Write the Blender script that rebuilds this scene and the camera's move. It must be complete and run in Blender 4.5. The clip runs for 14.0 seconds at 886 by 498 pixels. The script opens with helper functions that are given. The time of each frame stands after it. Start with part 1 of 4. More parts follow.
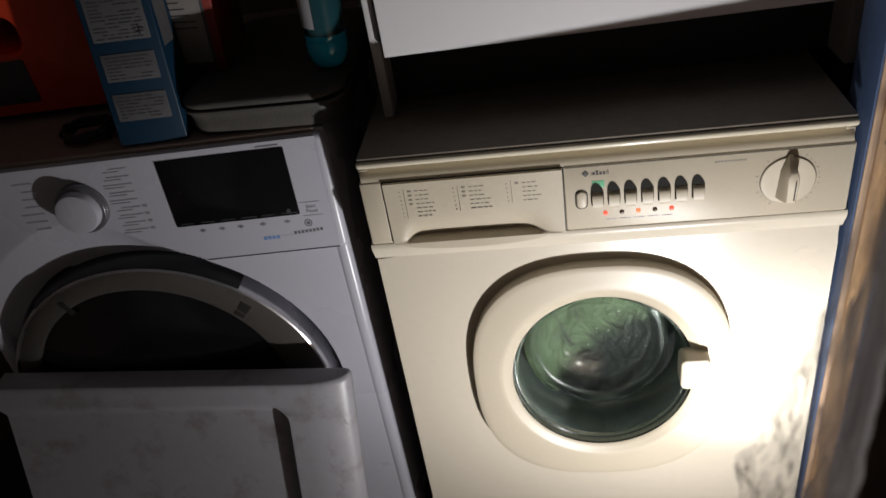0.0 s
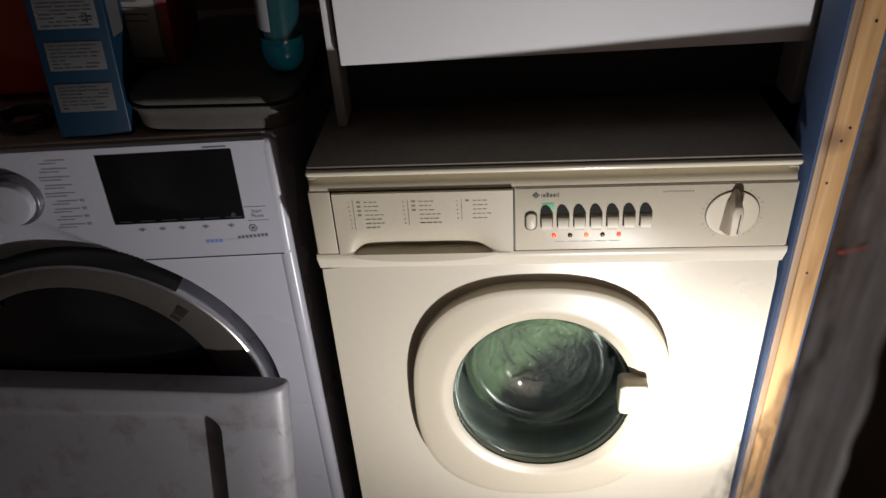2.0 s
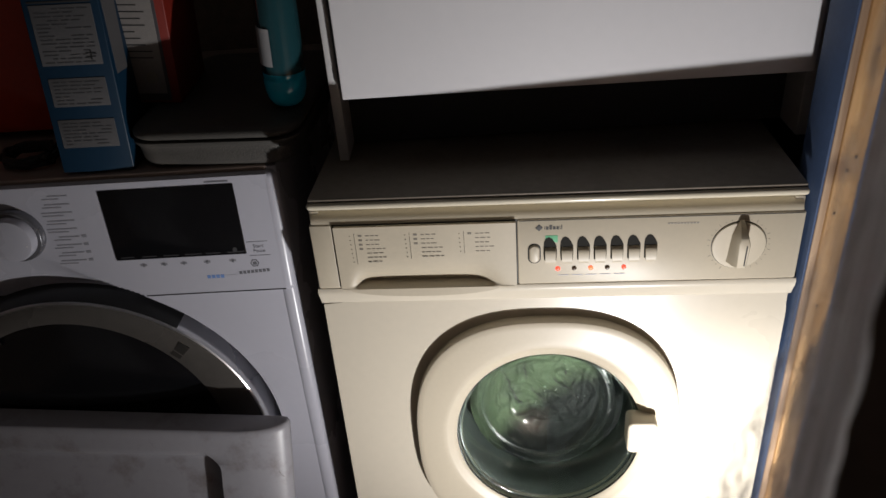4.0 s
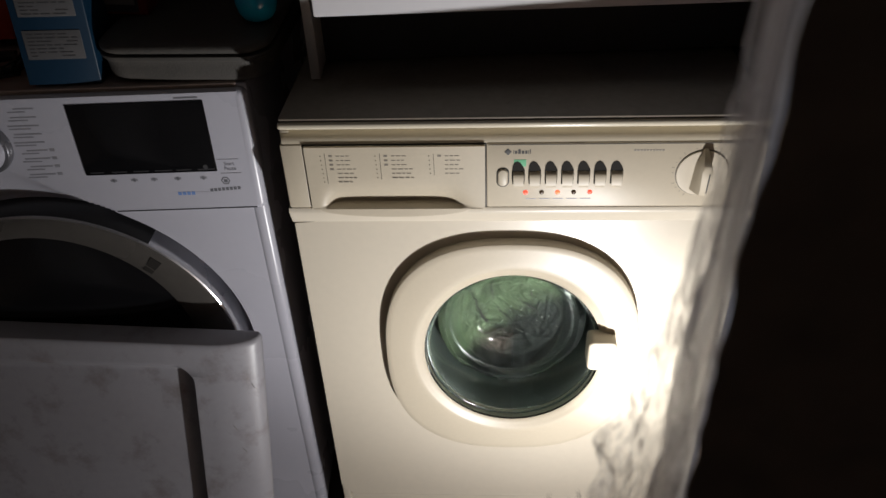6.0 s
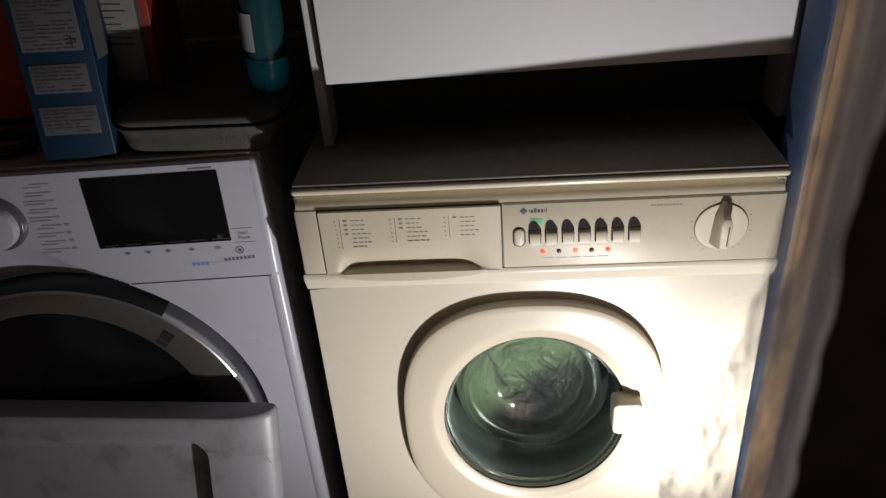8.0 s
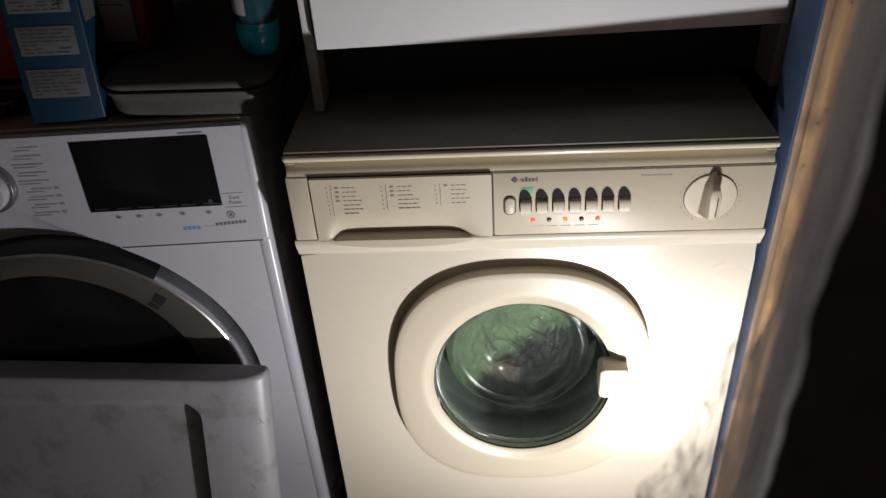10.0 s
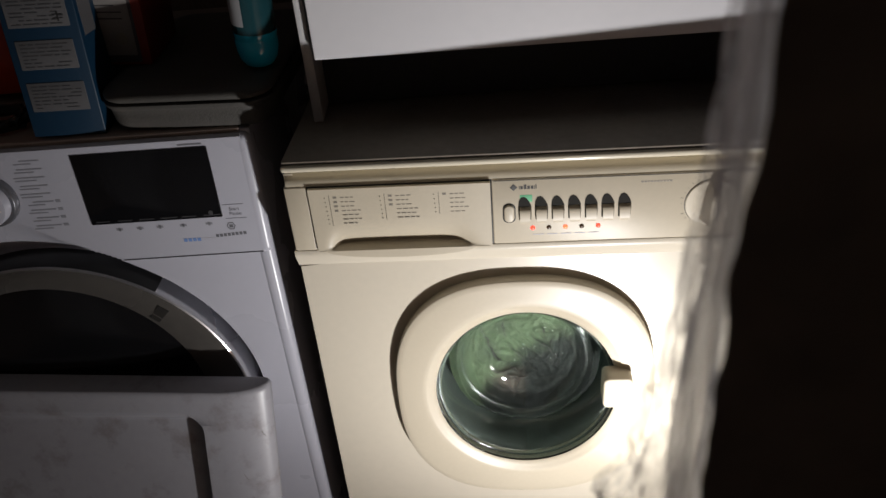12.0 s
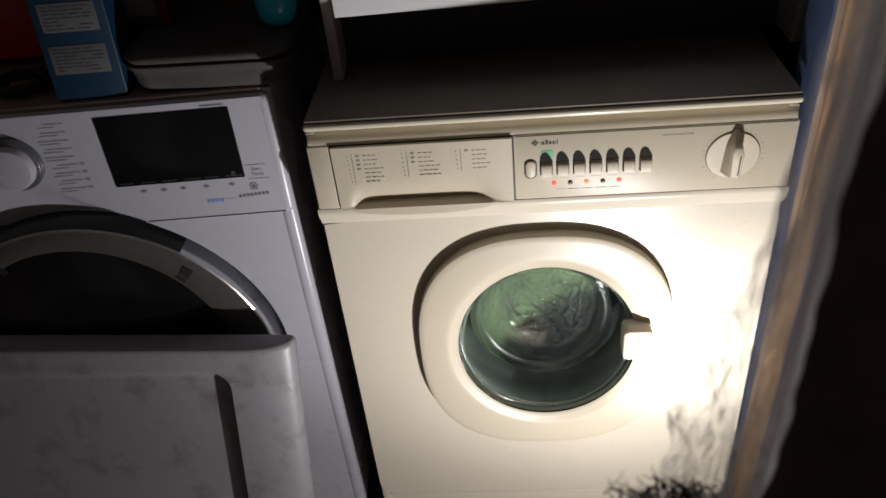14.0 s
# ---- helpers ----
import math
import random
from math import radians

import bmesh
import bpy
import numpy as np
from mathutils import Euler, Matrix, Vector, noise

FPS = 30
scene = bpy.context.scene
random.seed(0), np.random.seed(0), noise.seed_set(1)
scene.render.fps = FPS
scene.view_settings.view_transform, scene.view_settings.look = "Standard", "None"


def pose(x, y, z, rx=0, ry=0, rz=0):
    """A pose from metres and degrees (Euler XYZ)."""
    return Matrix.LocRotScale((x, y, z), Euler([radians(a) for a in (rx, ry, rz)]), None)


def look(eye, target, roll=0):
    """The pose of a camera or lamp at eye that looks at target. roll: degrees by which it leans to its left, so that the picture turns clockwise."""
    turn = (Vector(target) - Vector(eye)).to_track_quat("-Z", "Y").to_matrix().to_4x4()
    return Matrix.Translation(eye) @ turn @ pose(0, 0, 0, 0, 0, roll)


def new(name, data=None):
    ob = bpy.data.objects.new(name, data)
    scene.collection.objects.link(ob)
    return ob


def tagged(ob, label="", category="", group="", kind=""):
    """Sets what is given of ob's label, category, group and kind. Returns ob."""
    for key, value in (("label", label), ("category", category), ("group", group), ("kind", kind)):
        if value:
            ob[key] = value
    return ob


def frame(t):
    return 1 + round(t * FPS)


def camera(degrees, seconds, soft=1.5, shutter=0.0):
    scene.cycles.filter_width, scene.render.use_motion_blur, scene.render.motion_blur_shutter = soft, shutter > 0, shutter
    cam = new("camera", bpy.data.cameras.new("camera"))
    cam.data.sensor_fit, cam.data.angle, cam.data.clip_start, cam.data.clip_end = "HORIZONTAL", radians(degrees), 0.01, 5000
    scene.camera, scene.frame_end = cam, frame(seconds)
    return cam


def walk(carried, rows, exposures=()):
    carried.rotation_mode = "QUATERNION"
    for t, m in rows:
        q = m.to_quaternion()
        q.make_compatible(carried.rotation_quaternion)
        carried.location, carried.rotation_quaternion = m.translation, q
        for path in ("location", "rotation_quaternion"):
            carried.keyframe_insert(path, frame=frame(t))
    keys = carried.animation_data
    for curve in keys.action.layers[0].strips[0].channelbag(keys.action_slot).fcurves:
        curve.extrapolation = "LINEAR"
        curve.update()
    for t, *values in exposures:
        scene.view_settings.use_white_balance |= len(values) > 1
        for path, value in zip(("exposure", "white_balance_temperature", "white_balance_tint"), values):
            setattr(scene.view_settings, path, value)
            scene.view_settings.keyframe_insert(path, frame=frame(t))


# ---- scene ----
cam = camera(58.6, 14.0, shutter=0.5)
PATH = [
    (0, (0.251, -0.838, 1.321), (-0.04, 0.762, 0.158), -10.2),
    (0.5, (0.25, -0.839, 1.311), (-0.008, 0.798, 0.191), -8.3),
    (1, (0.234, -0.833, 1.343), (0.075, 0.747, 0.129), -6.6),
    (1.5, (0.246, -0.83, 1.327), (0.098, 0.798, 0.174), -4.0),
    (2, (0.248, -0.827, 1.32), (0.095, 0.798, 0.164), -4.2),
    (2.5, (0.243, -0.835, 1.323), (0.092, 0.785, 0.16), -4.3),
    (3, (0.246, -0.825, 1.324), (0.115, 0.836, 0.217), -4.0),
    (3.2, (0.256, -0.824, 1.318), (0.088, 0.853, 0.241), -4.9),
    (5.3, (0.252, -0.831, 1.298), (0.075, 0.857, 0.24), -4.7),
    (5.5, (0.247, -0.834, 1.308), (0.092, 0.802, 0.168), -4.2),
    (6, (0.265, -0.835, 1.315), (0.149, 0.734, 0.081), -2.7),
    (6.5, (0.261, -0.832, 1.311), (0.124, 0.759, 0.107), -4.2),
    (7, (0.256, -0.84, 1.299), (0.101, 0.761, 0.109), -5.3),
    (7.5, (0.256, -0.834, 1.308), (0.115, 0.794, 0.155), -4.9),
    (8, (0.256, -0.831, 1.297), (0.117, 0.844, 0.213), -4.7),
    (8.2, (0.261, -0.834, 1.301), (0.13, 0.798, 0.152), -3.8),
    (10.3, (0.257, -0.825, 1.315), (0.141, 0.783, 0.132), -4.1),
    (10.5, (0.267, -0.831, 1.292), (0.12, 0.842, 0.205), -5.2),
    (11, (0.273, -0.819, 1.295), (0.123, 0.84, 0.188), -4.7),
    (11.5, (0.271, -0.83, 1.292), (0.124, 0.816, 0.165), -4.8),
    (12, (0.273, -0.825, 1.305), (0.122, 0.804, 0.154), -5.1),
    (12.5, (0.254, -0.851, 1.307), (0.267, 0.806, 0.185), -2.6),
    (13, (0.255, -0.843, 1.317), (0.203, 0.742, 0.099), -4.5),
    (13.5, (0.252, -0.837, 1.319), (0.135, 0.741, 0.095), -6.0),
    (14, (0.254, -0.837, 1.309), (0.082, 0.731, 0.079), -6.5),
]
walk(cam, [(t, look(eye, target, roll)) for t, eye, target, roll in PATH], exposures=((0, 0.0), (5, 0.0), (8, 0.04), (14, 0.08)))

cam.data.dof.use_dof = True
cam.data.dof.focus_distance = 1.0
cam.data.dof.aperture_fstop = 16.0

# ---------------- light ----------------
world = bpy.data.worlds.new("dark_room_world")
scene.world = world
world.use_nodes = True
world.node_tree.nodes["Background"].inputs[0].default_value = (0.55, 0.62, 0.8, 1)
world.node_tree.nodes["Background"].inputs[1].default_value = 0.004

TORCH = (0.47, -0.56, 0.28)


def spot(name, energy, target, degrees, blend, radius, color):
    data = bpy.data.lights.new(name, "SPOT")
    data.energy, data.spot_size, data.spot_blend = energy, radians(degrees), blend
    data.shadow_soft_size, data.color = radius, color
    ob = new(name, data)
    ob.matrix_world = look(TORCH, target)
    return ob


spot("torch_core", 24.0, (0.515, 0.0, 0.475), 37, 1.0, 0.014, (1.0, 0.98, 0.96))
spot("torch_spill", 19.5, (0.38, 0.0, 0.75), 116, 1.0, 0.014, (1.0, 0.98, 0.97))
stray = bpy.data.lights.new("torch_stray", "POINT")
stray.energy, stray.shadow_soft_size, stray.color = 8.2, 0.014, (1.0, 0.98, 0.98)
new("torch_stray", stray).location = TORCH


# ---------------- materials ----------------
def material(name, color, rough=0.5, metal=0.0, vary=0.08, scale=30.0, bump=0.02, dirt=0.0, dirt_color=(0.1, 0.08, 0.06), dirt_scale=6.0, coat=0.0, emit=None):
    m = bpy.data.materials.new(name)
    m.use_nodes = True
    nt = m.node_tree
    nodes, links = nt.nodes, nt.links
    b = nodes["Principled BSDF"]
    b.inputs["Metallic"].default_value = metal
    b.inputs["Coat Weight"].default_value = coat
    co = nodes.new("ShaderNodeTexCoord")
    fine = nodes.new("ShaderNodeTexNoise")
    fine.inputs["Scale"].default_value, fine.inputs["Detail"].default_value = scale * 8, 4
    broad = nodes.new("ShaderNodeTexNoise")
    broad.inputs["Scale"].default_value, broad.inputs["Detail"].default_value = scale / 4, 5
    for n in (fine, broad):
        links.new(co.outputs["Object"], n.inputs["Vector"])
    both = nodes.new("ShaderNodeMath")
    both.operation = "ADD"
    links.new(fine.outputs["Fac"], both.inputs[0])
    links.new(broad.outputs["Fac"], both.inputs[1])
    span = nodes.new("ShaderNodeMapRange")
    span.inputs["From Min"].default_value, span.inputs["From Max"].default_value = 0.6, 1.4
    span.inputs["To Min"].default_value, span.inputs["To Max"].default_value = 1 - vary, 1 + vary
    links.new(both.outputs[0], span.inputs["Value"])
    mul = nodes.new("ShaderNodeVectorMath")
    mul.operation = "SCALE"
    mul.inputs[0].default_value = color
    links.new(span.outputs[0], mul.inputs["Scale"])
    out = mul.outputs[0]
    if dirt > 0:
        d = nodes.new("ShaderNodeTexNoise")
        d.inputs["Scale"].default_value, d.inputs["Detail"].default_value, d.inputs["Roughness"].default_value = dirt_scale, 8, 0.65
        links.new(co.outputs["Object"], d.inputs["Vector"])
        r = nodes.new("ShaderNodeMapRange")
        r.inputs["From Min"].default_value, r.inputs["From Max"].default_value = 0.52, 0.75
        r.inputs["To Min"].default_value, r.inputs["To Max"].default_value = 0, dirt
        links.new(d.outputs["Fac"], r.inputs["Value"])
        mix = nodes.new("ShaderNodeMix")
        mix.data_type = "RGBA"
        links.new(r.outputs[0], mix.inputs["Factor"])
        links.new(out, mix.inputs[6])
        mix.inputs[7].default_value = (*dirt_color, 1)
        out = mix.outputs[2]
    links.new(out, b.inputs["Base Color"])
    rr = nodes.new("ShaderNodeMapRange")
    rr.inputs["From Min"].default_value, rr.inputs["From Max"].default_value = 0.3, 0.7
    rr.inputs["To Min"].default_value, rr.inputs["To Max"].default_value = max(rough - 0.06, 0.02), min(rough + 0.08, 1)
    links.new(broad.outputs["Fac"], rr.inputs["Value"])
    links.new(rr.outputs[0], b.inputs["Roughness"])
    if bump > 0:
        bp = nodes.new("ShaderNodeBump")
        bp.inputs["Strength"].default_value, bp.inputs["Distance"].default_value = bump, 0.002
        links.new(both.outputs[0], bp.inputs["Height"])
        links.new(bp.outputs[0], b.inputs["Normal"])
    if emit:
        b.inputs["Emission Color"].default_value = (*emit[0], 1)
        b.inputs["Emission Strength"].default_value = emit[1]
    return m


def wood_material(name, light, dark):
    m = bpy.data.materials.new(name)
    m.use_nodes = True
    nodes, links = m.node_tree.nodes, m.node_tree.links
    b = nodes["Principled BSDF"]
    co = nodes.new("ShaderNodeTexCoord")
    mp = nodes.new("ShaderNodeMapping")
    mp.inputs["Scale"].default_value = (60, 60, 4)
    links.new(co.outputs["Object"], mp.inputs["Vector"])
    n = nodes.new("ShaderNodeTexNoise")
    n.inputs["Scale"].default_value, n.inputs["Detail"].default_value, n.inputs["Distortion"].default_value = 1.2, 8, 0.6
    links.new(mp.outputs[0], n.inputs["Vector"])
    knots = nodes.new("ShaderNodeTexVoronoi")
    knots.inputs["Scale"].default_value = 9
    links.new(co.outputs["Object"], knots.inputs["Vector"])
    kr = nodes.new("ShaderNodeMapRange")
    kr.inputs["From Min"].default_value, kr.inputs["From Max"].default_value = 0.05, 0.22
    links.new(knots.outputs["Distance"], kr.inputs["Value"])
    ramp = nodes.new("ShaderNodeValToRGB")
    ramp.color_ramp.elements[0].position, ramp.color_ramp.elements[0].color = 0.3, (*dark, 1)
    ramp.color_ramp.elements[1].position, ramp.color_ramp.elements[1].color = 0.62, (*light, 1)
    links.new(n.outputs["Fac"], ramp.inputs["Fac"])
    mix = nodes.new("ShaderNodeMix")
    mix.data_type = "RGBA"
    links.new(kr.outputs[0], mix.inputs["Factor"])
    mix.inputs[6].default_value = (dark[0] * 0.4, dark[1] * 0.35, dark[2] * 0.35, 1)
    links.new(ramp.outputs[0], mix.inputs[7])
    links.new(mix.outputs[2], b.inputs["Base Color"])
    b.inputs["Roughness"].default_value = 0.7
    bp = nodes.new("ShaderNodeBump")
    bp.inputs["Strength"].default_value, bp.inputs["Distance"].default_value = 0.35, 0.002
    links.new(n.outputs["Fac"], bp.inputs["Height"])
    links.new(bp.outputs[0], b.inputs["Normal"])
    return m


def laundry_material(name, green, dark, middle):
    """Wet cloth: green gives way to charcoal lower right along a ragged slanting edge."""
    m = material(name, green, 0.8, vary=0.25, scale=60, bump=0.3, dirt=0.85, dirt_color=(0.012, 0.017, 0.013), dirt_scale=13)
    nodes, links = m.node_tree.nodes, m.node_tree.links
    b = nodes["Principled BSDF"]
    b.inputs["Specular IOR Level"].default_value = 0.2
    base = b.inputs["Base Color"].links[0].from_socket
    co = nodes.new("ShaderNodeTexCoord")
    off = nodes.new("ShaderNodeVectorMath")
    off.operation = "SUBTRACT"
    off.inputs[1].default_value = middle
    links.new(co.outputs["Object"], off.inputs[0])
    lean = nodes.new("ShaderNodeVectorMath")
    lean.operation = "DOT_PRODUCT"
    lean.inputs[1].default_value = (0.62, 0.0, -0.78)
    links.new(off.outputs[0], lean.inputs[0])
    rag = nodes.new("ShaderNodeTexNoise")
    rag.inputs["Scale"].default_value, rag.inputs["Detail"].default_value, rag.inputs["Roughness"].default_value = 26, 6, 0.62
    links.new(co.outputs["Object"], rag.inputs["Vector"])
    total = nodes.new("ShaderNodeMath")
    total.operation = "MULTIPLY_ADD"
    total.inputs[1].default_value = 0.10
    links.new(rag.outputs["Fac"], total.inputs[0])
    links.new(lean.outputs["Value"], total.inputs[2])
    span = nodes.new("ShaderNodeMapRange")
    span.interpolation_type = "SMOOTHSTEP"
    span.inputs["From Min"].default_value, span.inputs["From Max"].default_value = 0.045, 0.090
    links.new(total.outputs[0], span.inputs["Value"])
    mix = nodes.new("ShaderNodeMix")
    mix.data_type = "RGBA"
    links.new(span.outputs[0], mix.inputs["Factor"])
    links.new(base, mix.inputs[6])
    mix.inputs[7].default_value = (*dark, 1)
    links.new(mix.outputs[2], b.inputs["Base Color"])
    return m


def glass_material(name, color, rough=0.02):
    m = bpy.data.materials.new(name)
    m.use_nodes = True
    b = m.node_tree.nodes["Principled BSDF"]
    b.inputs["Base Color"].default_value = (*color, 1)
    b.inputs["Transmission Weight"].default_value = 1.0
    b.inputs["Roughness"].default_value = rough
    b.inputs["IOR"].default_value = 1.45
    return m


CREAM = material("aged_cream_enamel", (0.63, 0.572, 0.468), 0.32, vary=0.03, scale=10, bump=0.006, dirt=0.06, dirt_color=(0.4, 0.32, 0.2), dirt_scale=5)
CREAM_PLASTIC = material("aged_cream_plastic", (0.52, 0.46, 0.355), 0.42, vary=0.03, scale=20, bump=0.015, dirt=0.05, dirt_color=(0.35, 0.27, 0.17))
LIP = material("cream_worktop_edge", (0.66, 0.605, 0.48), 0.22, vary=0.03, scale=18, bump=0.01)
WORKTOP = material("grey_brown_laminate", (0.25, 0.22, 0.18), 0.55, vary=0.14, scale=14, bump=0.05, dirt=0.35, dirt_color=(0.1, 0.09, 0.08), dirt_scale=12)
WHITE = material("white_enamel", (0.47, 0.47, 0.53), 0.28, vary=0.02, scale=12, bump=0.005, dirt=0.03, dirt_color=(0.35, 0.33, 0.33))
WHITE_DIRTY = material("scuffed_white_plastic", (0.33, 0.325, 0.355), 0.42, vary=0.05, scale=10, bump=0.015, dirt=0.75, dirt_color=(0.13, 0.10, 0.08), dirt_scale=15)
CAB_WHITE = material("white_melamine", (0.64, 0.63, 0.65), 0.62, vary=0.02, scale=8, bump=0.005)
BOARD_EDGE = material("white_board_edge", (0.5, 0.49, 0.49), 0.55, vary=0.08, scale=20, bump=0.03)
# cupboard inside coloured near-black to carry the shade of its open foot
CARCASS_SHADE = material("shaded_inside_board", (0.05, 0.05, 0.052), 0.7, vary=0.1, scale=10)
BLACK_GLOSS = material("black_display_glass", (0.006, 0.006, 0.007), 0.12, vary=0.1, scale=10, bump=0)
BLACK = material("black_plastic", (0.014, 0.014, 0.015), 0.45, vary=0.15, scale=30)
# flat black standing for the shade inside the key recesses
POCKET_SHADE = material("matt_black_pocket_shade", (0.014, 0.013, 0.011), 0.95, vary=0.1, scale=30, bump=0)
GREY_RUBBER = material("grey_door_seal", (0.075, 0.088, 0.08), 0.45, vary=0.15, scale=30)
CHROME = material("worn_chrome", (0.74, 0.74, 0.76), 0.30, metal=1.0, vary=0.03, scale=20, bump=0.01)
SMOKE = material("smoky_brown_plastic", (0.075, 0.069, 0.063), 0.25, vary=0.1, scale=10, bump=0)
SMOKE_DARK = material("dark_smoky_plastic", (0.03, 0.028, 0.026), 0.2, vary=0.1, scale=10, bump=0)
PRINT = material("grey_printing", (0.20, 0.18, 0.15), 0.6, vary=0.1, scale=30, bump=0)
PRINT_GREY = material("mid_grey_printing", (0.13, 0.13, 0.145), 0.6, vary=0.1, scale=30, bump=0)
PRINT_FAINT = material("dim_display_printing", (0.045, 0.045, 0.048), 0.5, vary=0.1, scale=30, bump=0)
PRINT_DARK = material("dark_printing", (0.022, 0.021, 0.021), 0.6, vary=0.1, scale=30, bump=0)
PRINT_MID = material("pale_grey_printing", (0.26, 0.26, 0.29), 0.6, vary=0.1, scale=30, bump=0)
PRINT_LILAC = material("faint_grey_printing", (0.45, 0.45, 0.51), 0.6, vary=0.1, scale=30, bump=0)
PRINT_BLUE = material("blue_printing", (0.16, 0.27, 0.55), 0.5, vary=0.1, scale=30, bump=0)
GREEN_STICKER = material("green_sticker", (0.14, 0.46, 0.25), 0.6, vary=0.1, scale=30)
LED_RED = material("lit_red_lamp", (0.5, 0.03, 0.02), 0.3, vary=0.02, emit=((1.0, 0.09, 0.05), 1.6))
LED_ORANGE = material("lit_orange_lamp", (0.6, 0.08, 0.02), 0.3, vary=0.02, emit=((1.0, 0.16, 0.07), 1.8))
LED_OFF = material("unlit_lamp", (0.08, 0.05, 0.03), 0.3, vary=0.05)
STEEL = material("drum_steel", (0.32, 0.34, 0.34), 0.34, metal=0.85, vary=0.1, scale=25)
CLOTH = laundry_material("green_to_charcoal_laundry", (0.044, 0.061, 0.034), (0.0036, 0.0045, 0.0042), (0.2905, 0.0, 0.481))
GLASS = glass_material("door_glass", (0.86, 0.93, 0.89))
GLASS_BEAD = glass_material("moulded_glass_edge", (0.88, 0.94, 0.91), 0.10)
HAIR = material("dark_fibre", (0.008, 0.007, 0.006), 0.8, vary=0.2)
FLECK = material("pale_lint", (0.7, 0.7, 0.68), 0.8, vary=0.1)
WOOD = wood_material("raw_pine", (0.55, 0.33, 0.14), (0.33, 0.17, 0.06))
WOOD_EDGE = wood_material("weathered_pine", (0.40, 0.27, 0.17), (0.24, 0.15, 0.09))
BLUE_PAINT = material("blue_painted_board", (0.035, 0.065, 0.14), 0.7, vary=0.18, scale=15, bump=0.06, dirt=0.5, dirt_color=(0.1, 0.13, 0.17), dirt_scale=10)
WALL = material("dark_masonry", (0.22, 0.16, 0.12), 0.9, vary=0.3, scale=8, bump=0.3)
CONCRETE = material("dusty_concrete", (0.06, 0.057, 0.056), 0.9, vary=0.25, scale=10, bump=0.2, dirt=0.4, dirt_color=(0.05, 0.045, 0.04))
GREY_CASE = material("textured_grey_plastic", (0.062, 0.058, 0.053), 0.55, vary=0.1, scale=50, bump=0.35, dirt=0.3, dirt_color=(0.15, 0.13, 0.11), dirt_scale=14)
# box blue and label white darkened to hold the shade they stand in
SHADED_BLUE = material("shaded_blue_card", (0.0015, 0.022, 0.050), 0.5, vary=0.1, scale=20, bump=0.02)
SHADED_WHITE = material("shaded_white_paper", (0.095, 0.093, 0.097), 0.6, vary=0.06, scale=30, bump=0.01)
LABEL_WHITE = material("white_bottle_label", (0.32, 0.32, 0.33), 0.5, vary=0.06, scale=30, bump=0.01)
# pale tone for unseen surfaces that bounce the torch light
BOUNCE_WALL = material("pale_bounce_plaster", (0.62, 0.62, 0.63), 0.9, vary=0.12, scale=8, bump=0.2, dirt=0.3, dirt_color=(0.25, 0.22, 0.19))
CARD_DARK = material("dark_card", (0.05, 0.045, 0.05), 0.5, vary=0.15, scale=20)
CARD_RED = material("dark_red_card", (0.19, 0.015, 0.008), 0.5, vary=0.12, scale=20)
RED_PLASTIC = material("orange_red_plastic", (0.62, 0.05, 0.016), 0.38, vary=0.08, scale=14, bump=0.05)
CYAN = material("cyan_liquid_plastic", (0.012, 0.46, 0.72), 0.12, vary=0.06, scale=10, bump=0, coat=0.4)
BOTTLE_DARK = material("dark_teal_plastic", (0.012, 0.05, 0.06), 0.12, vary=0.1, scale=10, bump=0, coat=0.4)


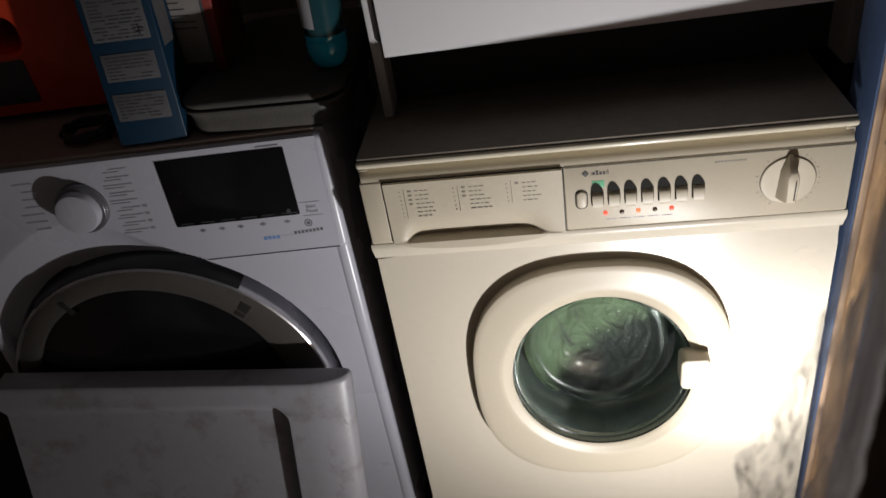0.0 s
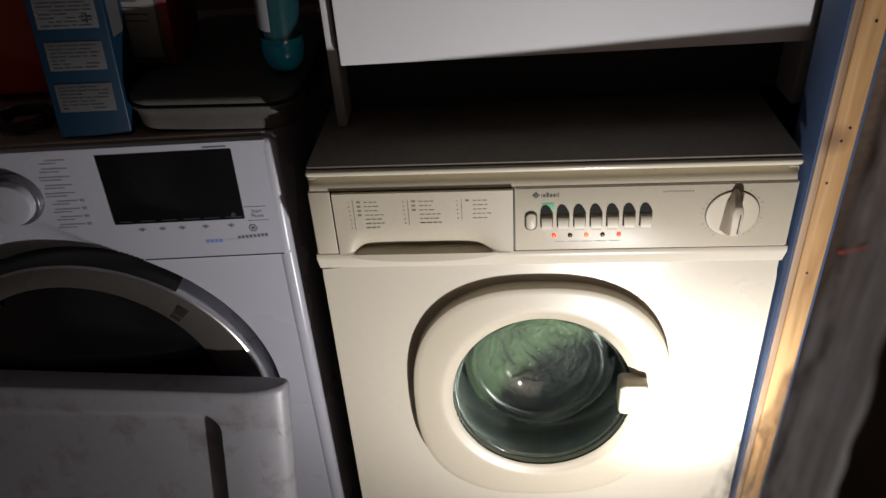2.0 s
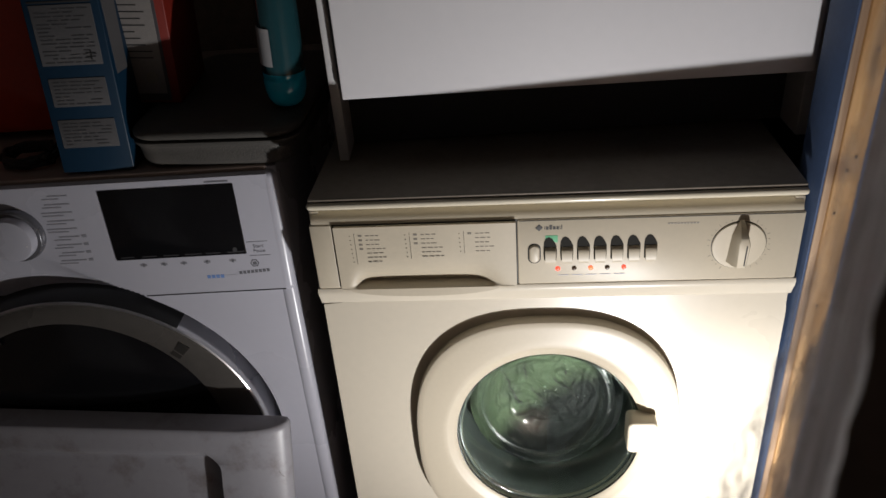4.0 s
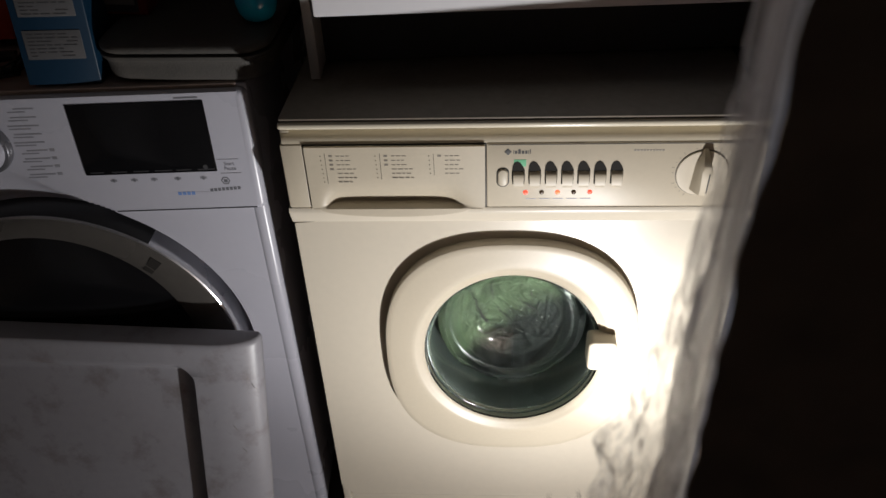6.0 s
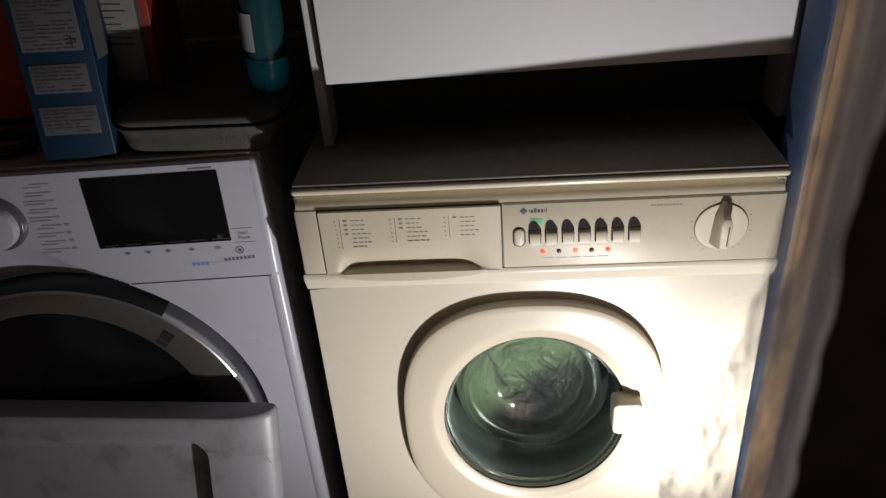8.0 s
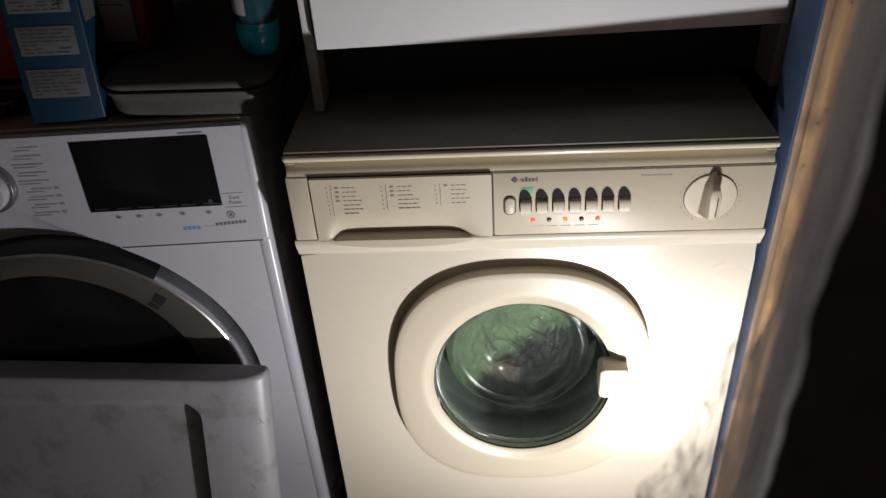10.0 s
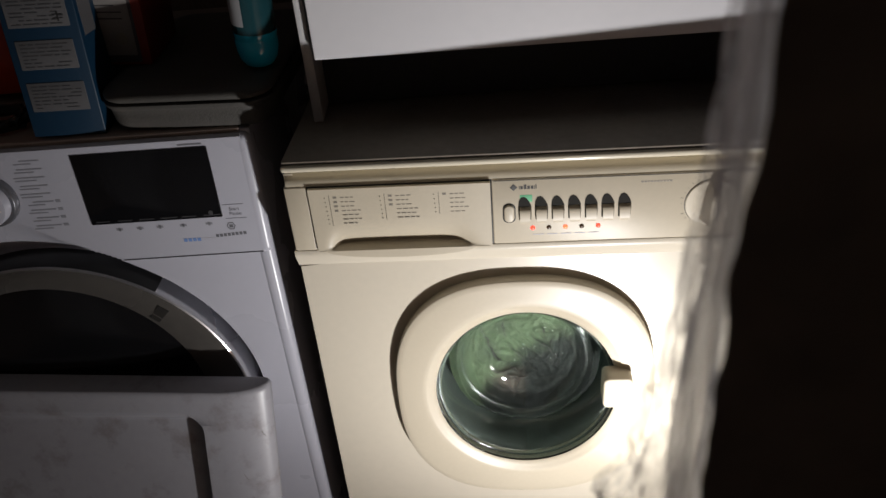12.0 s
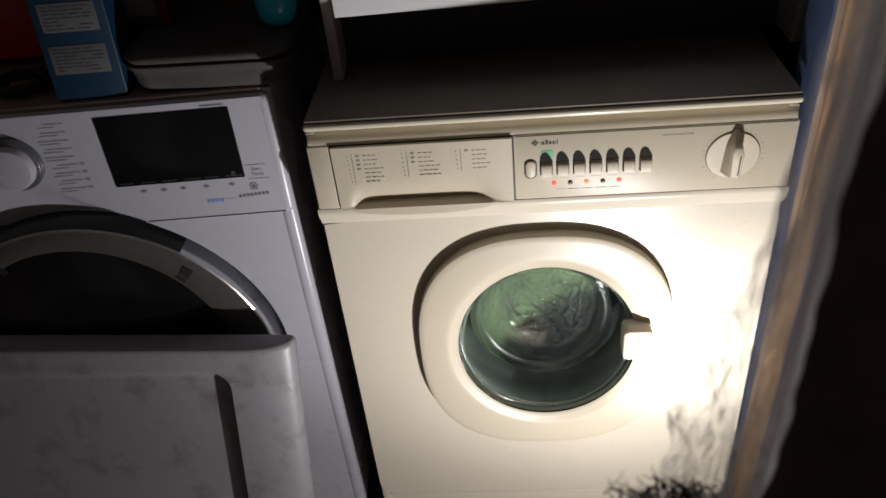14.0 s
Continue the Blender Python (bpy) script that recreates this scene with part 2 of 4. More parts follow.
def film_material(name, thin, thick, dirty, light=(0.93, 0.92, 0.92), stain=0.56, along=9):
    """Dirty translucent film: clear patches, milky scatter and brown-black smears drawn out along its length."""
    m = bpy.data.materials.new(name)
    m.use_nodes = True
    nodes, links = m.node_tree.nodes, m.node_tree.links
    nodes.remove(nodes["Principled BSDF"])
    out = nodes["Material Output"]
    co = nodes.new("ShaderNodeTexCoord")
    mp = nodes.new("ShaderNodeMapping")
    mp.inputs["Scale"].default_value = (260, 800, along)
    links.new(co.outputs["Object"], mp.inputs["Vector"])
    n1 = nodes.new("ShaderNodeTexNoise")
    n1.inputs["Scale"].default_value, n1.inputs["Detail"].default_value = 1.6, 6
    n2 = nodes.new("ShaderNodeTexNoise")
    n2.inputs["Scale"].default_value, n2.inputs["Detail"].default_value, n2.inputs["Roughness"].default_value = 2.6, 7, 0.6
    for n in (n1, n2):
        links.new(mp.outputs[0], n.inputs["Vector"])
    smear = nodes.new("ShaderNodeMapRange")
    smear.inputs["From Min"].default_value, smear.inputs["From Max"].default_value = stain, stain + 0.08
    links.new(n2.outputs["Fac"], smear.inputs["Value"])
    tint = nodes.new("ShaderNodeMix")
    tint.data_type = "RGBA"
    tint.inputs[6].default_value = (*light, 1)
    tint.inputs[7].default_value = (0.26, 0.22, 0.20, 1)
    links.new(smear.outputs[0], tint.inputs["Factor"])
    dif = nodes.new("ShaderNodeBsdfDiffuse")
    tra = nodes.new("ShaderNodeBsdfTranslucent")
    links.new(tint.outputs[2], dif.inputs["Color"])
    links.new(tint.outputs[2], tra.inputs["Color"])
    crease = nodes.new("ShaderNodeTexNoise")
    crease.inputs["Scale"].default_value, crease.inputs["Detail"].default_value = 800, 3
    links.new(co.outputs["Object"], crease.inputs["Vector"])
    relief = nodes.new("ShaderNodeBump")
    relief.inputs["Strength"].default_value, relief.inputs["Distance"].default_value = 1.0, 0.003
    links.new(crease.outputs["Fac"], relief.inputs["Height"])
    for n in (dif, tra):
        links.new(relief.outputs[0], n.inputs["Normal"])
    half = nodes.new("ShaderNodeMixShader")
    half.inputs["Fac"].default_value = 0.85
    links.new(dif.outputs[0], half.inputs[1])
    links.new(tra.outputs[0], half.inputs[2])
    clear = nodes.new("ShaderNodeBsdfTransparent")
    cover = nodes.new("ShaderNodeMapRange")
    cover.inputs["From Min"].default_value, cover.inputs["From Max"].default_value = 0.40, 0.62
    cover.inputs["To Min"].default_value, cover.inputs["To Max"].default_value = thin, thick
    links.new(n1.outputs["Fac"], cover.inputs["Value"])
    more = nodes.new("ShaderNodeMath")
    more.operation = "MULTIPLY_ADD"
    links.new(smear.outputs[0], more.inputs[0])
    more.inputs[1].default_value = dirty
    links.new(cover.outputs[0], more.inputs[2])
    mix = nodes.new("ShaderNodeMixShader")
    links.new(more.outputs[0], mix.inputs["Fac"])
    links.new(clear.outputs[0], mix.inputs[1])
    links.new(half.outputs[0], mix.inputs[2])
    links.new(mix.outputs[0], out.inputs["Surface"])
    return m


FILM = film_material("dirty_plastic_film", 0.14, 0.70, 0.65, (0.96, 0.94, 0.97))
FILM_FOLD = film_material("folded_plastic_film", 0.66, 1.0, 0.25, (0.96, 0.95, 0.98), 0.60)
FILM_HEM = film_material("torn_plastic_film", 0.06, 0.60, 0.85, (0.96, 0.95, 0.96), 0.57, 55)


# ---------------- mesh helpers ----------------
def finish(name, verts, faces, mat, smooth=True, angle=35):
    me = bpy.data.meshes.new(name)
    me.from_pydata([tuple(v) for v in verts], [], faces)
    bm = bmesh.new()
    bm.from_mesh(me)
    bmesh.ops.recalc_face_normals(bm, faces=bm.faces)
    if smooth:
        for f in bm.faces:
            f.smooth = True
        for e in bm.edges:
            if len(e.link_faces) == 2 and e.calc_face_angle(0) > radians(angle):
                e.smooth = False
    bm.to_mesh(me)
    bm.free()
    me.materials.append(mat)
    return me


def part(name, me, parent=None, label="", at=(0, 0, 0)):
    ob = new(name, me)
    ob.parent = parent
    ob.location = at
    if label:
        ob["label"] = label
    return ob


def thing(name, m, label, category, group="", kind=""):
    ob = new(name)
    ob.matrix_world = m
    ob.empty_display_size = 0.05
    return tagged(ob, label, category, group, kind)


def rr(cx, cz, hw, hh, r, y, n=6):
    """A rounded rectangle in the xz plane at depth y."""
    r = min(r, hw * 0.999, hh * 0.999)
    pts = []
    for qx, qz, a0 in ((1, 1, 0), (-1, 1, 90), (-1, -1, 180), (1, -1, 270)):
        for i in range(n + 1):
            a = radians(a0 + 90 * i / n)
            pts.append((cx + qx * (hw - r) + r * math.cos(a), y, cz + qz * (hh - r) + r * math.sin(a)))
    return pts


def ring(cx, cz, r, y, n=64, sx=1.0, sz=1.0, power=2.0):
    pts = []
    for i in range(n):
        a = 2 * math.pi * i / n
        c, s = math.cos(a), math.sin(a)
        k = (abs(c) ** power + abs(s) ** power) ** (-1 / power)
        pts.append((cx + r * sx * k * c, y, cz + r * sz * k * s))
    return pts


def loft(name, loops, mat, caps=(True, True), angle=35):
    n = len(loops[0])
    verts = [p for lp in loops for p in lp]
    faces = []
    for k in range(len(loops) - 1):
        for i in range(n):
            j = (i + 1) % n
            faces.append((k * n + i, k * n + j, (k + 1) * n + j, (k + 1) * n + i))
    if caps[0]:
        faces.append(tuple(reversed(range(n))))
    if caps[1]:
        faces.append(tuple((len(loops) - 1) * n + i for i in range(n)))
    return finish(name, verts, faces, mat, angle=angle)


def slab(name, x0, x1, z0, z1, y0, y1, mat, r=0.004, bevel=0.0015, n=5):
    """A plate facing -y (front at y0, back at y1) with rounded corners and a bevelled front."""
    cx, cz, hw, hh = (x0 + x1) / 2, (z0 + z1) / 2, (x1 - x0) / 2, (z1 - z0) / 2
    b = bevel
    loops = [rr(cx, cz, hw, hh, r, y1, n), rr(cx, cz, hw, hh, r, y0 + b, n),
             rr(cx, cz, hw - b * 0.3, hh - b * 0.3, r, y0 + b * 0.3, n), rr(cx, cz, hw - b, hh - b, max(r - b, 0.0004), y0, n)]
    return loft(name, loops, mat, angle=50)


def block(name, x0, x1, y0, y1, z0, z1, mat, bevel=0.003, seg=2):
    bm = bmesh.new()
    bmesh.ops.create_cube(bm, size=1)
    for v in bm.verts:
        v.co = Vector(((x0 + x1) / 2 + v.co.x * (x1 - x0), (y0 + y1) / 2 + v.co.y * (y1 - y0), (z0 + z1) / 2 + v.co.z * (z1 - z0)))
    if bevel > 0:
        bmesh.ops.bevel(bm, geom=bm.edges[:], offset=bevel, segments=seg, affect="EDGES", profile=0.5)
    for f in bm.faces:
        f.smooth = True
    for e in bm.edges:
        if e.calc_face_angle(0) > radians(50):
            e.smooth = False
    me = bpy.data.meshes.new(name)
    bm.to_mesh(me)
    bm.free()
    me.materials.append(mat)
    return me


def disc_stack(name, cx, cz, rows, mat, n=64, angle=35, caps=(True, True), tall=1.0):
    return loft(name, [ring(cx, cz, r, y, n, 1.0, tall) for r, y in rows], mat, caps, angle)


def tube(name, pts, radius, mat, n=6):
    """A thin tube through the points, tapering to its ends."""
    verts, faces = [], []
    for k, p in enumerate(pts):
        p = Vector(p)
        d = (Vector(pts[min(k + 1, len(pts) - 1)]) - Vector(pts[max(k - 1, 0)])).normalized()
        u = d.orthogonal().normalized()
        w = d.cross(u)
        r = radius * (0.35 + 0.65 * math.sin(math.pi * (k + 0.5) / len(pts)))
        for i in range(n):
            a = 2 * math.pi * i / n
            verts.append(p + u * r * math.cos(a) + w * r * math.sin(a))
    for k in range(len(pts) - 1):
        for i in range(n):
            j = (i + 1) % n
            faces.append((k * n + i, k * n + j, (k + 1) * n + j, (k + 1) * n + i))
    return finish(name, verts, faces, mat)


def lathe(name, rows, mat, n=40, caps=(True, True), squash=1.0):
    """Turned about z: rows of (radius, height)."""
    verts, faces = [], []
    for r, z in rows:
        for i in range(n):
            a = 2 * math.pi * i / n
            verts.append((r * math.cos(a), r * squash * math.sin(a), z))
    for k in range(len(rows) - 1):
        for i in range(n):
            j = (i + 1) % n
            faces.append((k * n + i, k * n + j, (k + 1) * n + j, (k + 1) * n + i))
    if caps[0]:
        faces.append(tuple(reversed(range(n))))
    if caps[1]:
        faces.append(tuple((len(rows) - 1) * n + i for i in range(n)))
    return finish(name, verts, faces, mat)


def bars(name, rows, y, mat, depth=0.0003):
    """Lines of illegible print: rows of (x0, x1, z0, z1) as thin raised bars."""
    verts, faces = [], []
    for x0, x1, z0, z1 in rows:
        b = len(verts)
        for yy in (y, y - depth):
            verts += [(x0, yy, z0), (x1, yy, z0), (x1, yy, z1), (x0, yy, z1)]
        faces += [(b + 4, b + 5, b + 6, b + 7), (b, b + 1, b + 5, b + 4), (b + 1, b + 2, b + 6, b + 5), (b + 2, b + 3, b + 7, b + 6), (b + 3, b, b + 4, b + 7)]
    return finish(name, verts, faces, mat, smooth=False)


def words(name, text, x, z, y, size, mat, parent, label=""):
    cu = bpy.data.curves.new(name, "FONT")
    cu.body, cu.size, cu.extrude, cu.align_x = text, size, 0.0001, "CENTER"
    cu.materials.append(mat)
    ob = part(name, cu, parent, label)
    ob.matrix_basis = pose(x, y, z, 90, 0, 0)
    return ob


# ---------------- the room ----------------
def room():
    def wall(name, x0, x1, y0, y1, z0, z1, mat, label):
        return tagged(part(name, block(name, x0, x1, y0, y1, z0, z1, mat, 0)), label, "wall" if "wall" in name else name, kind="structure")
    wall("floor", -1.1, 1.5, -1.6, 0.78, -0.1, 0.0, CONCRETE, "dusty dark concrete floor of a dim utility room")
    # ceiling, south and west walls are unseen; tones chosen for bounced light
    wall("ceiling", -1.1, 1.5, -1.6, 0.78, 2.4, 2.5, BOUNCE_WALL, "unseen pale plaster ceiling added to bounce torch light down")
    wall("wall_north", -1.1, 1.5, 0.68, 0.78, 0, 2.4, WALL, "dark rough masonry wall behind the washing machines")
    wall("wall_south", -1.1, 1.5, -1.7, -1.6, 0, 2.4, BOUNCE_WALL, "unseen pale plaster wall added to bounce torch light back")
    wall("wall_west", -1.2, -1.1, -1.6, 0.78, 0, 2.4, WALL, "unseen dark rough masonry wall, kept dark to limit bounced light")
    wall("wall_east", 1.5, 1.6, -1.6, 0.78, 0, 2.4, WALL, "dark rough masonry wall beyond the timber post")
    wall("wall_blue", 0.6405, 0.668, 0.03, 0.676, 0, 2.4, BLUE_PAINT, "blue painted board partition beside the cream washing machine")


def timber_post():
    post = thing("timber_post", pose(0.604, -0.022, 0), "raw pine timber post nailed up beside the cream machine", "post")
    part("stud", block("stud", 0.009, 0.036, 0, 0.05, 0, 2.398, WOOD, 0.0015), post)
    part("edge_strip", block("edge_strip", 0, 0.0085, 0.002, 0.05, 0, 2.398, WOOD_EDGE, 0.001), post, "weathered greyish edge strip")
    for k, (x, z) in enumerate(((0.02, 0.884), (0.026, 0.90), (0.016, 0.83), (0.024, 1.02), (0.02, 0.70))):
        part("nail_head", disc_stack("nail_head", x, z, [(0.0016, 0.0), (0.0016, -0.0006), (0.001, -0.0009)], BLACK, 12), post, "dark nail head")
    shave = thing("blue_paint_board", pose(0.604, 0.03, 0), "blue painted board edge behind the timber post", "board", kind="structure")
    part("board", block("board", -0.0035, -0.0005, -0.05, 0.02, 0.0, 2.398, BLUE_PAINT, 0.0005), shave)


def broken_wall():
    """A dark wall end close by, with a crumpled strip of dirty plastic film hanging from its edge."""
    zs = list(np.arange(0.0, 1.0, 0.1)) + list(np.arange(1.0, 1.4, 0.002)) + list(np.arange(1.4, 2.39, 0.08)) + [2.398]
    verts, faces = [], []
    for z in zs:
        p = Vector((0, 3.3, z * 120))
        x = 0.305 + noise.noise(p) * 0.0009 + noise.noise(p * 0.3) * 0.0012
        verts += [(1.49, -0.7352, z), (x + 0.0005, -0.7352, z), (x + 0.0022, -0.7346, z), (x + 0.006, -0.7336, z), (1.49, -0.690, z)]
    for k in range(len(zs) - 1):
        for i in range(4):
            faces.append((k * 5 + i, k * 5 + i + 1, k * 5 + 6 + i, k * 5 + 5 + i))
    tagged(part("wall_end", finish("wall_end", verts, faces, WALL, angle=60)), "dark rough masonry wall end", "wall", kind="structure")
    # the film: a crumpled sheet running back from the wall's edge, torn and bunched below
    zs = np.arange(0.96, 1.42, 0.0014)
    ny = 22
    verts, faces = [], []
    for z in zs:
        low = 1 / (1 + math.exp((z - 1.165) / 0.012))
        for j in range(ny):
            f = j / (ny - 1)
            edge = 0.006 * noise.noise(Vector((5, 0, z * 30))) + 0.004 * noise.noise(Vector((5, 2, z * 110)))
            y = -0.7352 + (0.019 + edge * 0.6 + 0.008 / (1 + math.exp((z - 1.20) / 0.012)) + 0.016 * low) * f
            p = Vector((f * 4, 1, z * 22))
            fold = noise.noise(Vector((f * 7, 0, z * 9))) * 0.0013 + noise.noise(p * 3) * 0.0008 * (1 + 2 * low)
            out = low * (0.006 + 0.008 * noise.noise(Vector((2, f * 3, z * 60)))) * f
            verts.append((0.3045 + fold * (0.3 + f) - out - 0.02 * (1.28 - z) * f * (z < 1.28), y, z))
    for k in range(len(zs) - 1):
        for j in range(ny - 1):
            faces.append((k * ny + j, k * ny + j + 1, (k + 1) * ny + j + 1, (k + 1) * ny + j))
    film = thing("plastic_film", pose(0, 0, 0), "torn dirty translucent plastic film hanging at the wall end", "plastic film")
    cut = int(len(zs) * 0.50)
    part("torn_hem", finish("torn_hem", verts[:(cut + 1) * ny], [f for f in faces if max(f) < (cut + 1) * ny], FILM_HEM, angle=120), film, "bunched torn hem")
    b = cut * ny
    part("sheet", finish("sheet", verts[b:], [tuple(i - b for i in f) for f in faces if min(f) >= b], FILM, angle=120), film)
    verts, faces = [], []
    zs = [z for z in zs if z > 1.08]
    for z in zs:
        for j in range(9):
            f = j / 8
            q = Vector((f * 3, 7, z * 16))
            verts.append((0.3100 if j == 0 else 0.3052 + noise.noise(q) * 0.0012 * f + noise.noise(q * 4) * 0.0005, -0.7338 if j == 0 else -0.7352 + (0.0120 + 0.004 * noise.noise(Vector((8, 1, z * 40))) + 0.010 / (1 + math.exp((z - 1.215) / 0.012))) * f, z))
    for k in range(len(zs) - 1):
        for j in range(8):
            faces.append((k * 9 + j, k * 9 + j + 1, (k + 1) * 9 + j + 1, (k + 1) * 9 + j))
    part("folded_edge", finish("folded_edge", verts, faces, FILM_FOLD, angle=120), film, "grimy grey folded edge of the film")
    # fibres and soot-black tufts below
    rng = random.Random(4)
    verts, faces = [], []
    for k in range(2600):
        x, y, z = 0.2975 + rng.gauss(0, 0.0075), -0.717 + rng.uniform(-0.012, 0.012), 1.1055 + min(rng.gauss(0, 0.0090), 0.014)
        d = Vector((rng.uniform(-1, 0.4), rng.uniform(-0.5, 0.6), rng.uniform(-0.1, 1))).normalized()
        p, r = Vector((x, y, z)), rng.uniform(0.0002, 0.0007)
        steps = rng.randint(3, 6)
        b = len(verts)
        for s in range(steps + 1):
            u = d.orthogonal().normalized()
            w = d.cross(u)
            rad = r * (1 - 0.85 * s / steps)
            for i in range(4):
                a = math.pi * i / 2
                verts.append(p + u * rad * math.cos(a) + w * rad * math.sin(a))
            p = p + d * rng.uniform(0.0007, 0.0019)
            d = (d + Vector((rng.uniform(-1, 1), rng.uniform(-1, 1), rng.uniform(-1, 1))) * 0.5).normalized()
        for s in range(steps):
            for i in range(4):
                j = (i + 1) % 4
                faces.append((b + s * 4 + i, b + s * 4 + j, b + s * 4 + 4 + j, b + s * 4 + 4 + i))
    tagged(part("black_fibres", finish("black_fibres", verts, faces, HAIR)), "soot-black fibres and cobweb below torn plastic film", "debris", kind="stuff")


# ---------------- the cream washing machine ----------------
def cream_machine():
    W = 0.588
    m = thing("cream_washing_machine", pose(0.0085, -0.0204, 0, -1.5, 0, 0), "old cream front-loading washing machine with aged enamel, running, green laundry inside", "washing machine")
    cx, cz, R = 0.2905, 0.481, 0.1345
    # front plate with the round opening, and the shell behind it
    n = 96
    outer, inner, deep = [], [], []
    for i in range(n):
        a = 2 * math.pi * i / n
        c, s = math.cos(a), math.sin(a)
        tx = ((W - cx) if c > 0 else cx) / max(abs(c), 1e-6)
        tz = ((0.707 - cz) if s > 0 else (cz - 0.126)) / max(abs(s), 1e-6)
        t = min(tx, tz)
        outer.append((cx + t * c, 0.0, cz + t * s))
        inner.append((cx + R * c, 0.0, cz + R * 1.12 * s))
        deep.append((cx + R * c, 0.03, cz + R * 1.12 * s))
    part("front_panel", loft("front_panel", [outer, inner, deep], CREAM, (False, False)), m)
    part("side_panel", block("side_panel", 0.0005, 0.012, 0.0012, 0.56, 0.03, 0.84, CREAM, 0.0008), m)
    part("side_panel", block("side_panel", W - 0.012, W - 0.0005, 0.0012, 0.56, 0.03, 0.84, CREAM, 0.0008), m)
    part("back_panel", block("back_panel", 0.012, W - 0.012, 0.55, 0.56, 0.03, 0.84, CREAM, 0.001), m)
    part("kick_panel", slab("kick_panel", 0.004, W - 0.004, 0.03, 0.1195, 0.004, 0.02, CREAM, 0.003), m)
    for x in (0.05, W - 0.05):
        for y in (0.06, 0.5):
            part("foot", lathe("foot", [(0.02, 0), (0.022, 0.006), (0.014, 0.01), (0.012, 0.034)], BLACK, 20), m, at=(x, y, 0))
    # worktop with its rounded cream edge
    part("worktop", block("worktop", 0.004, W - 0.004, -0.009, 0.56, 0.8575, 0.8620, WORKTOP, 0.0015), m, "dusty grey-brown laminate worktop")
    part("worktop_edge", block("worktop_edge", 0.002, W - 0.002, -0.0135, 0.556, 0.8480, 0.8570, LIP, 0.0040, 4), m, "rounded cream worktop edge")
    part("worktop_seam", block("worktop_seam", 0.004, W - 0.004, -0.0085, 0.54, 0.8562, 0.8585, BLACK, 0), m)
    prof = [(-0.0065, 0.8245), (-0.0062, 0.8285), (-0.0045, 0.8325), (-0.0010, 0.8362), (0.0050, 0.8388), (0.0130, 0.8402), (0.030, 0.8408), (0.030, 0.8245)]
    k = len(prof)
    rv = [(x, y, z) for x in (0.003, W - 0.003) for y, z in prof]
    part("fascia_recess", finish("fascia_recess", rv, [(i, (i + 1) % k, k + (i + 1) % k, k + i) for i in range(k)] + [tuple(reversed(range(k))), tuple(range(k, 2 * k))], CREAM_PLASTIC, angle=50), m)
    # flared band between fascia and front
    prof = [(-0.008, 0.7330), (-0.0095, 0.7290), (-0.0085, 0.7240), (-0.004, 0.715), (-0.0005, 0.707), (0.004, 0.703), (0.02, 0.703), (0.02, 0.7330)]
    xs = (-0.002, W + 0.002)
    verts = [(x, y, z) for x in xs for y, z in prof]
    k = len(prof)
    faces = [(i, (i + 1) % k, k + (i + 1) % k, k + i) for i in range(k)] + [tuple(range(k)), tuple(reversed(range(k, 2 * k)))]
    part("flared_band", finish("flared_band", verts, faces, CREAM, angle=50), m)
    part("fascia_end", slab("fascia_end", 0.0, 0.0280, 0.7335, 0.8255, -0.008, 0.02, CREAM_PLASTIC, 0.002, 0.0015), m, "plain cream end of the fascia")
    fascia = part("fascia", slab("fascia", 0.2538, W, 0.7335, 0.8255, -0.008, 0.02, CREAM_PLASTIC, 0.002, 0.0015), m)
    part("fascia_top_line", bars("fascia_top_line", [(0.256, W - 0.002, 0.8232, 0.8239)], -0.008, PRINT_DARK), fascia)
    soap_drawer(m)
    controls(m, fascia)
    porthole(m, cx, cz)
    return m


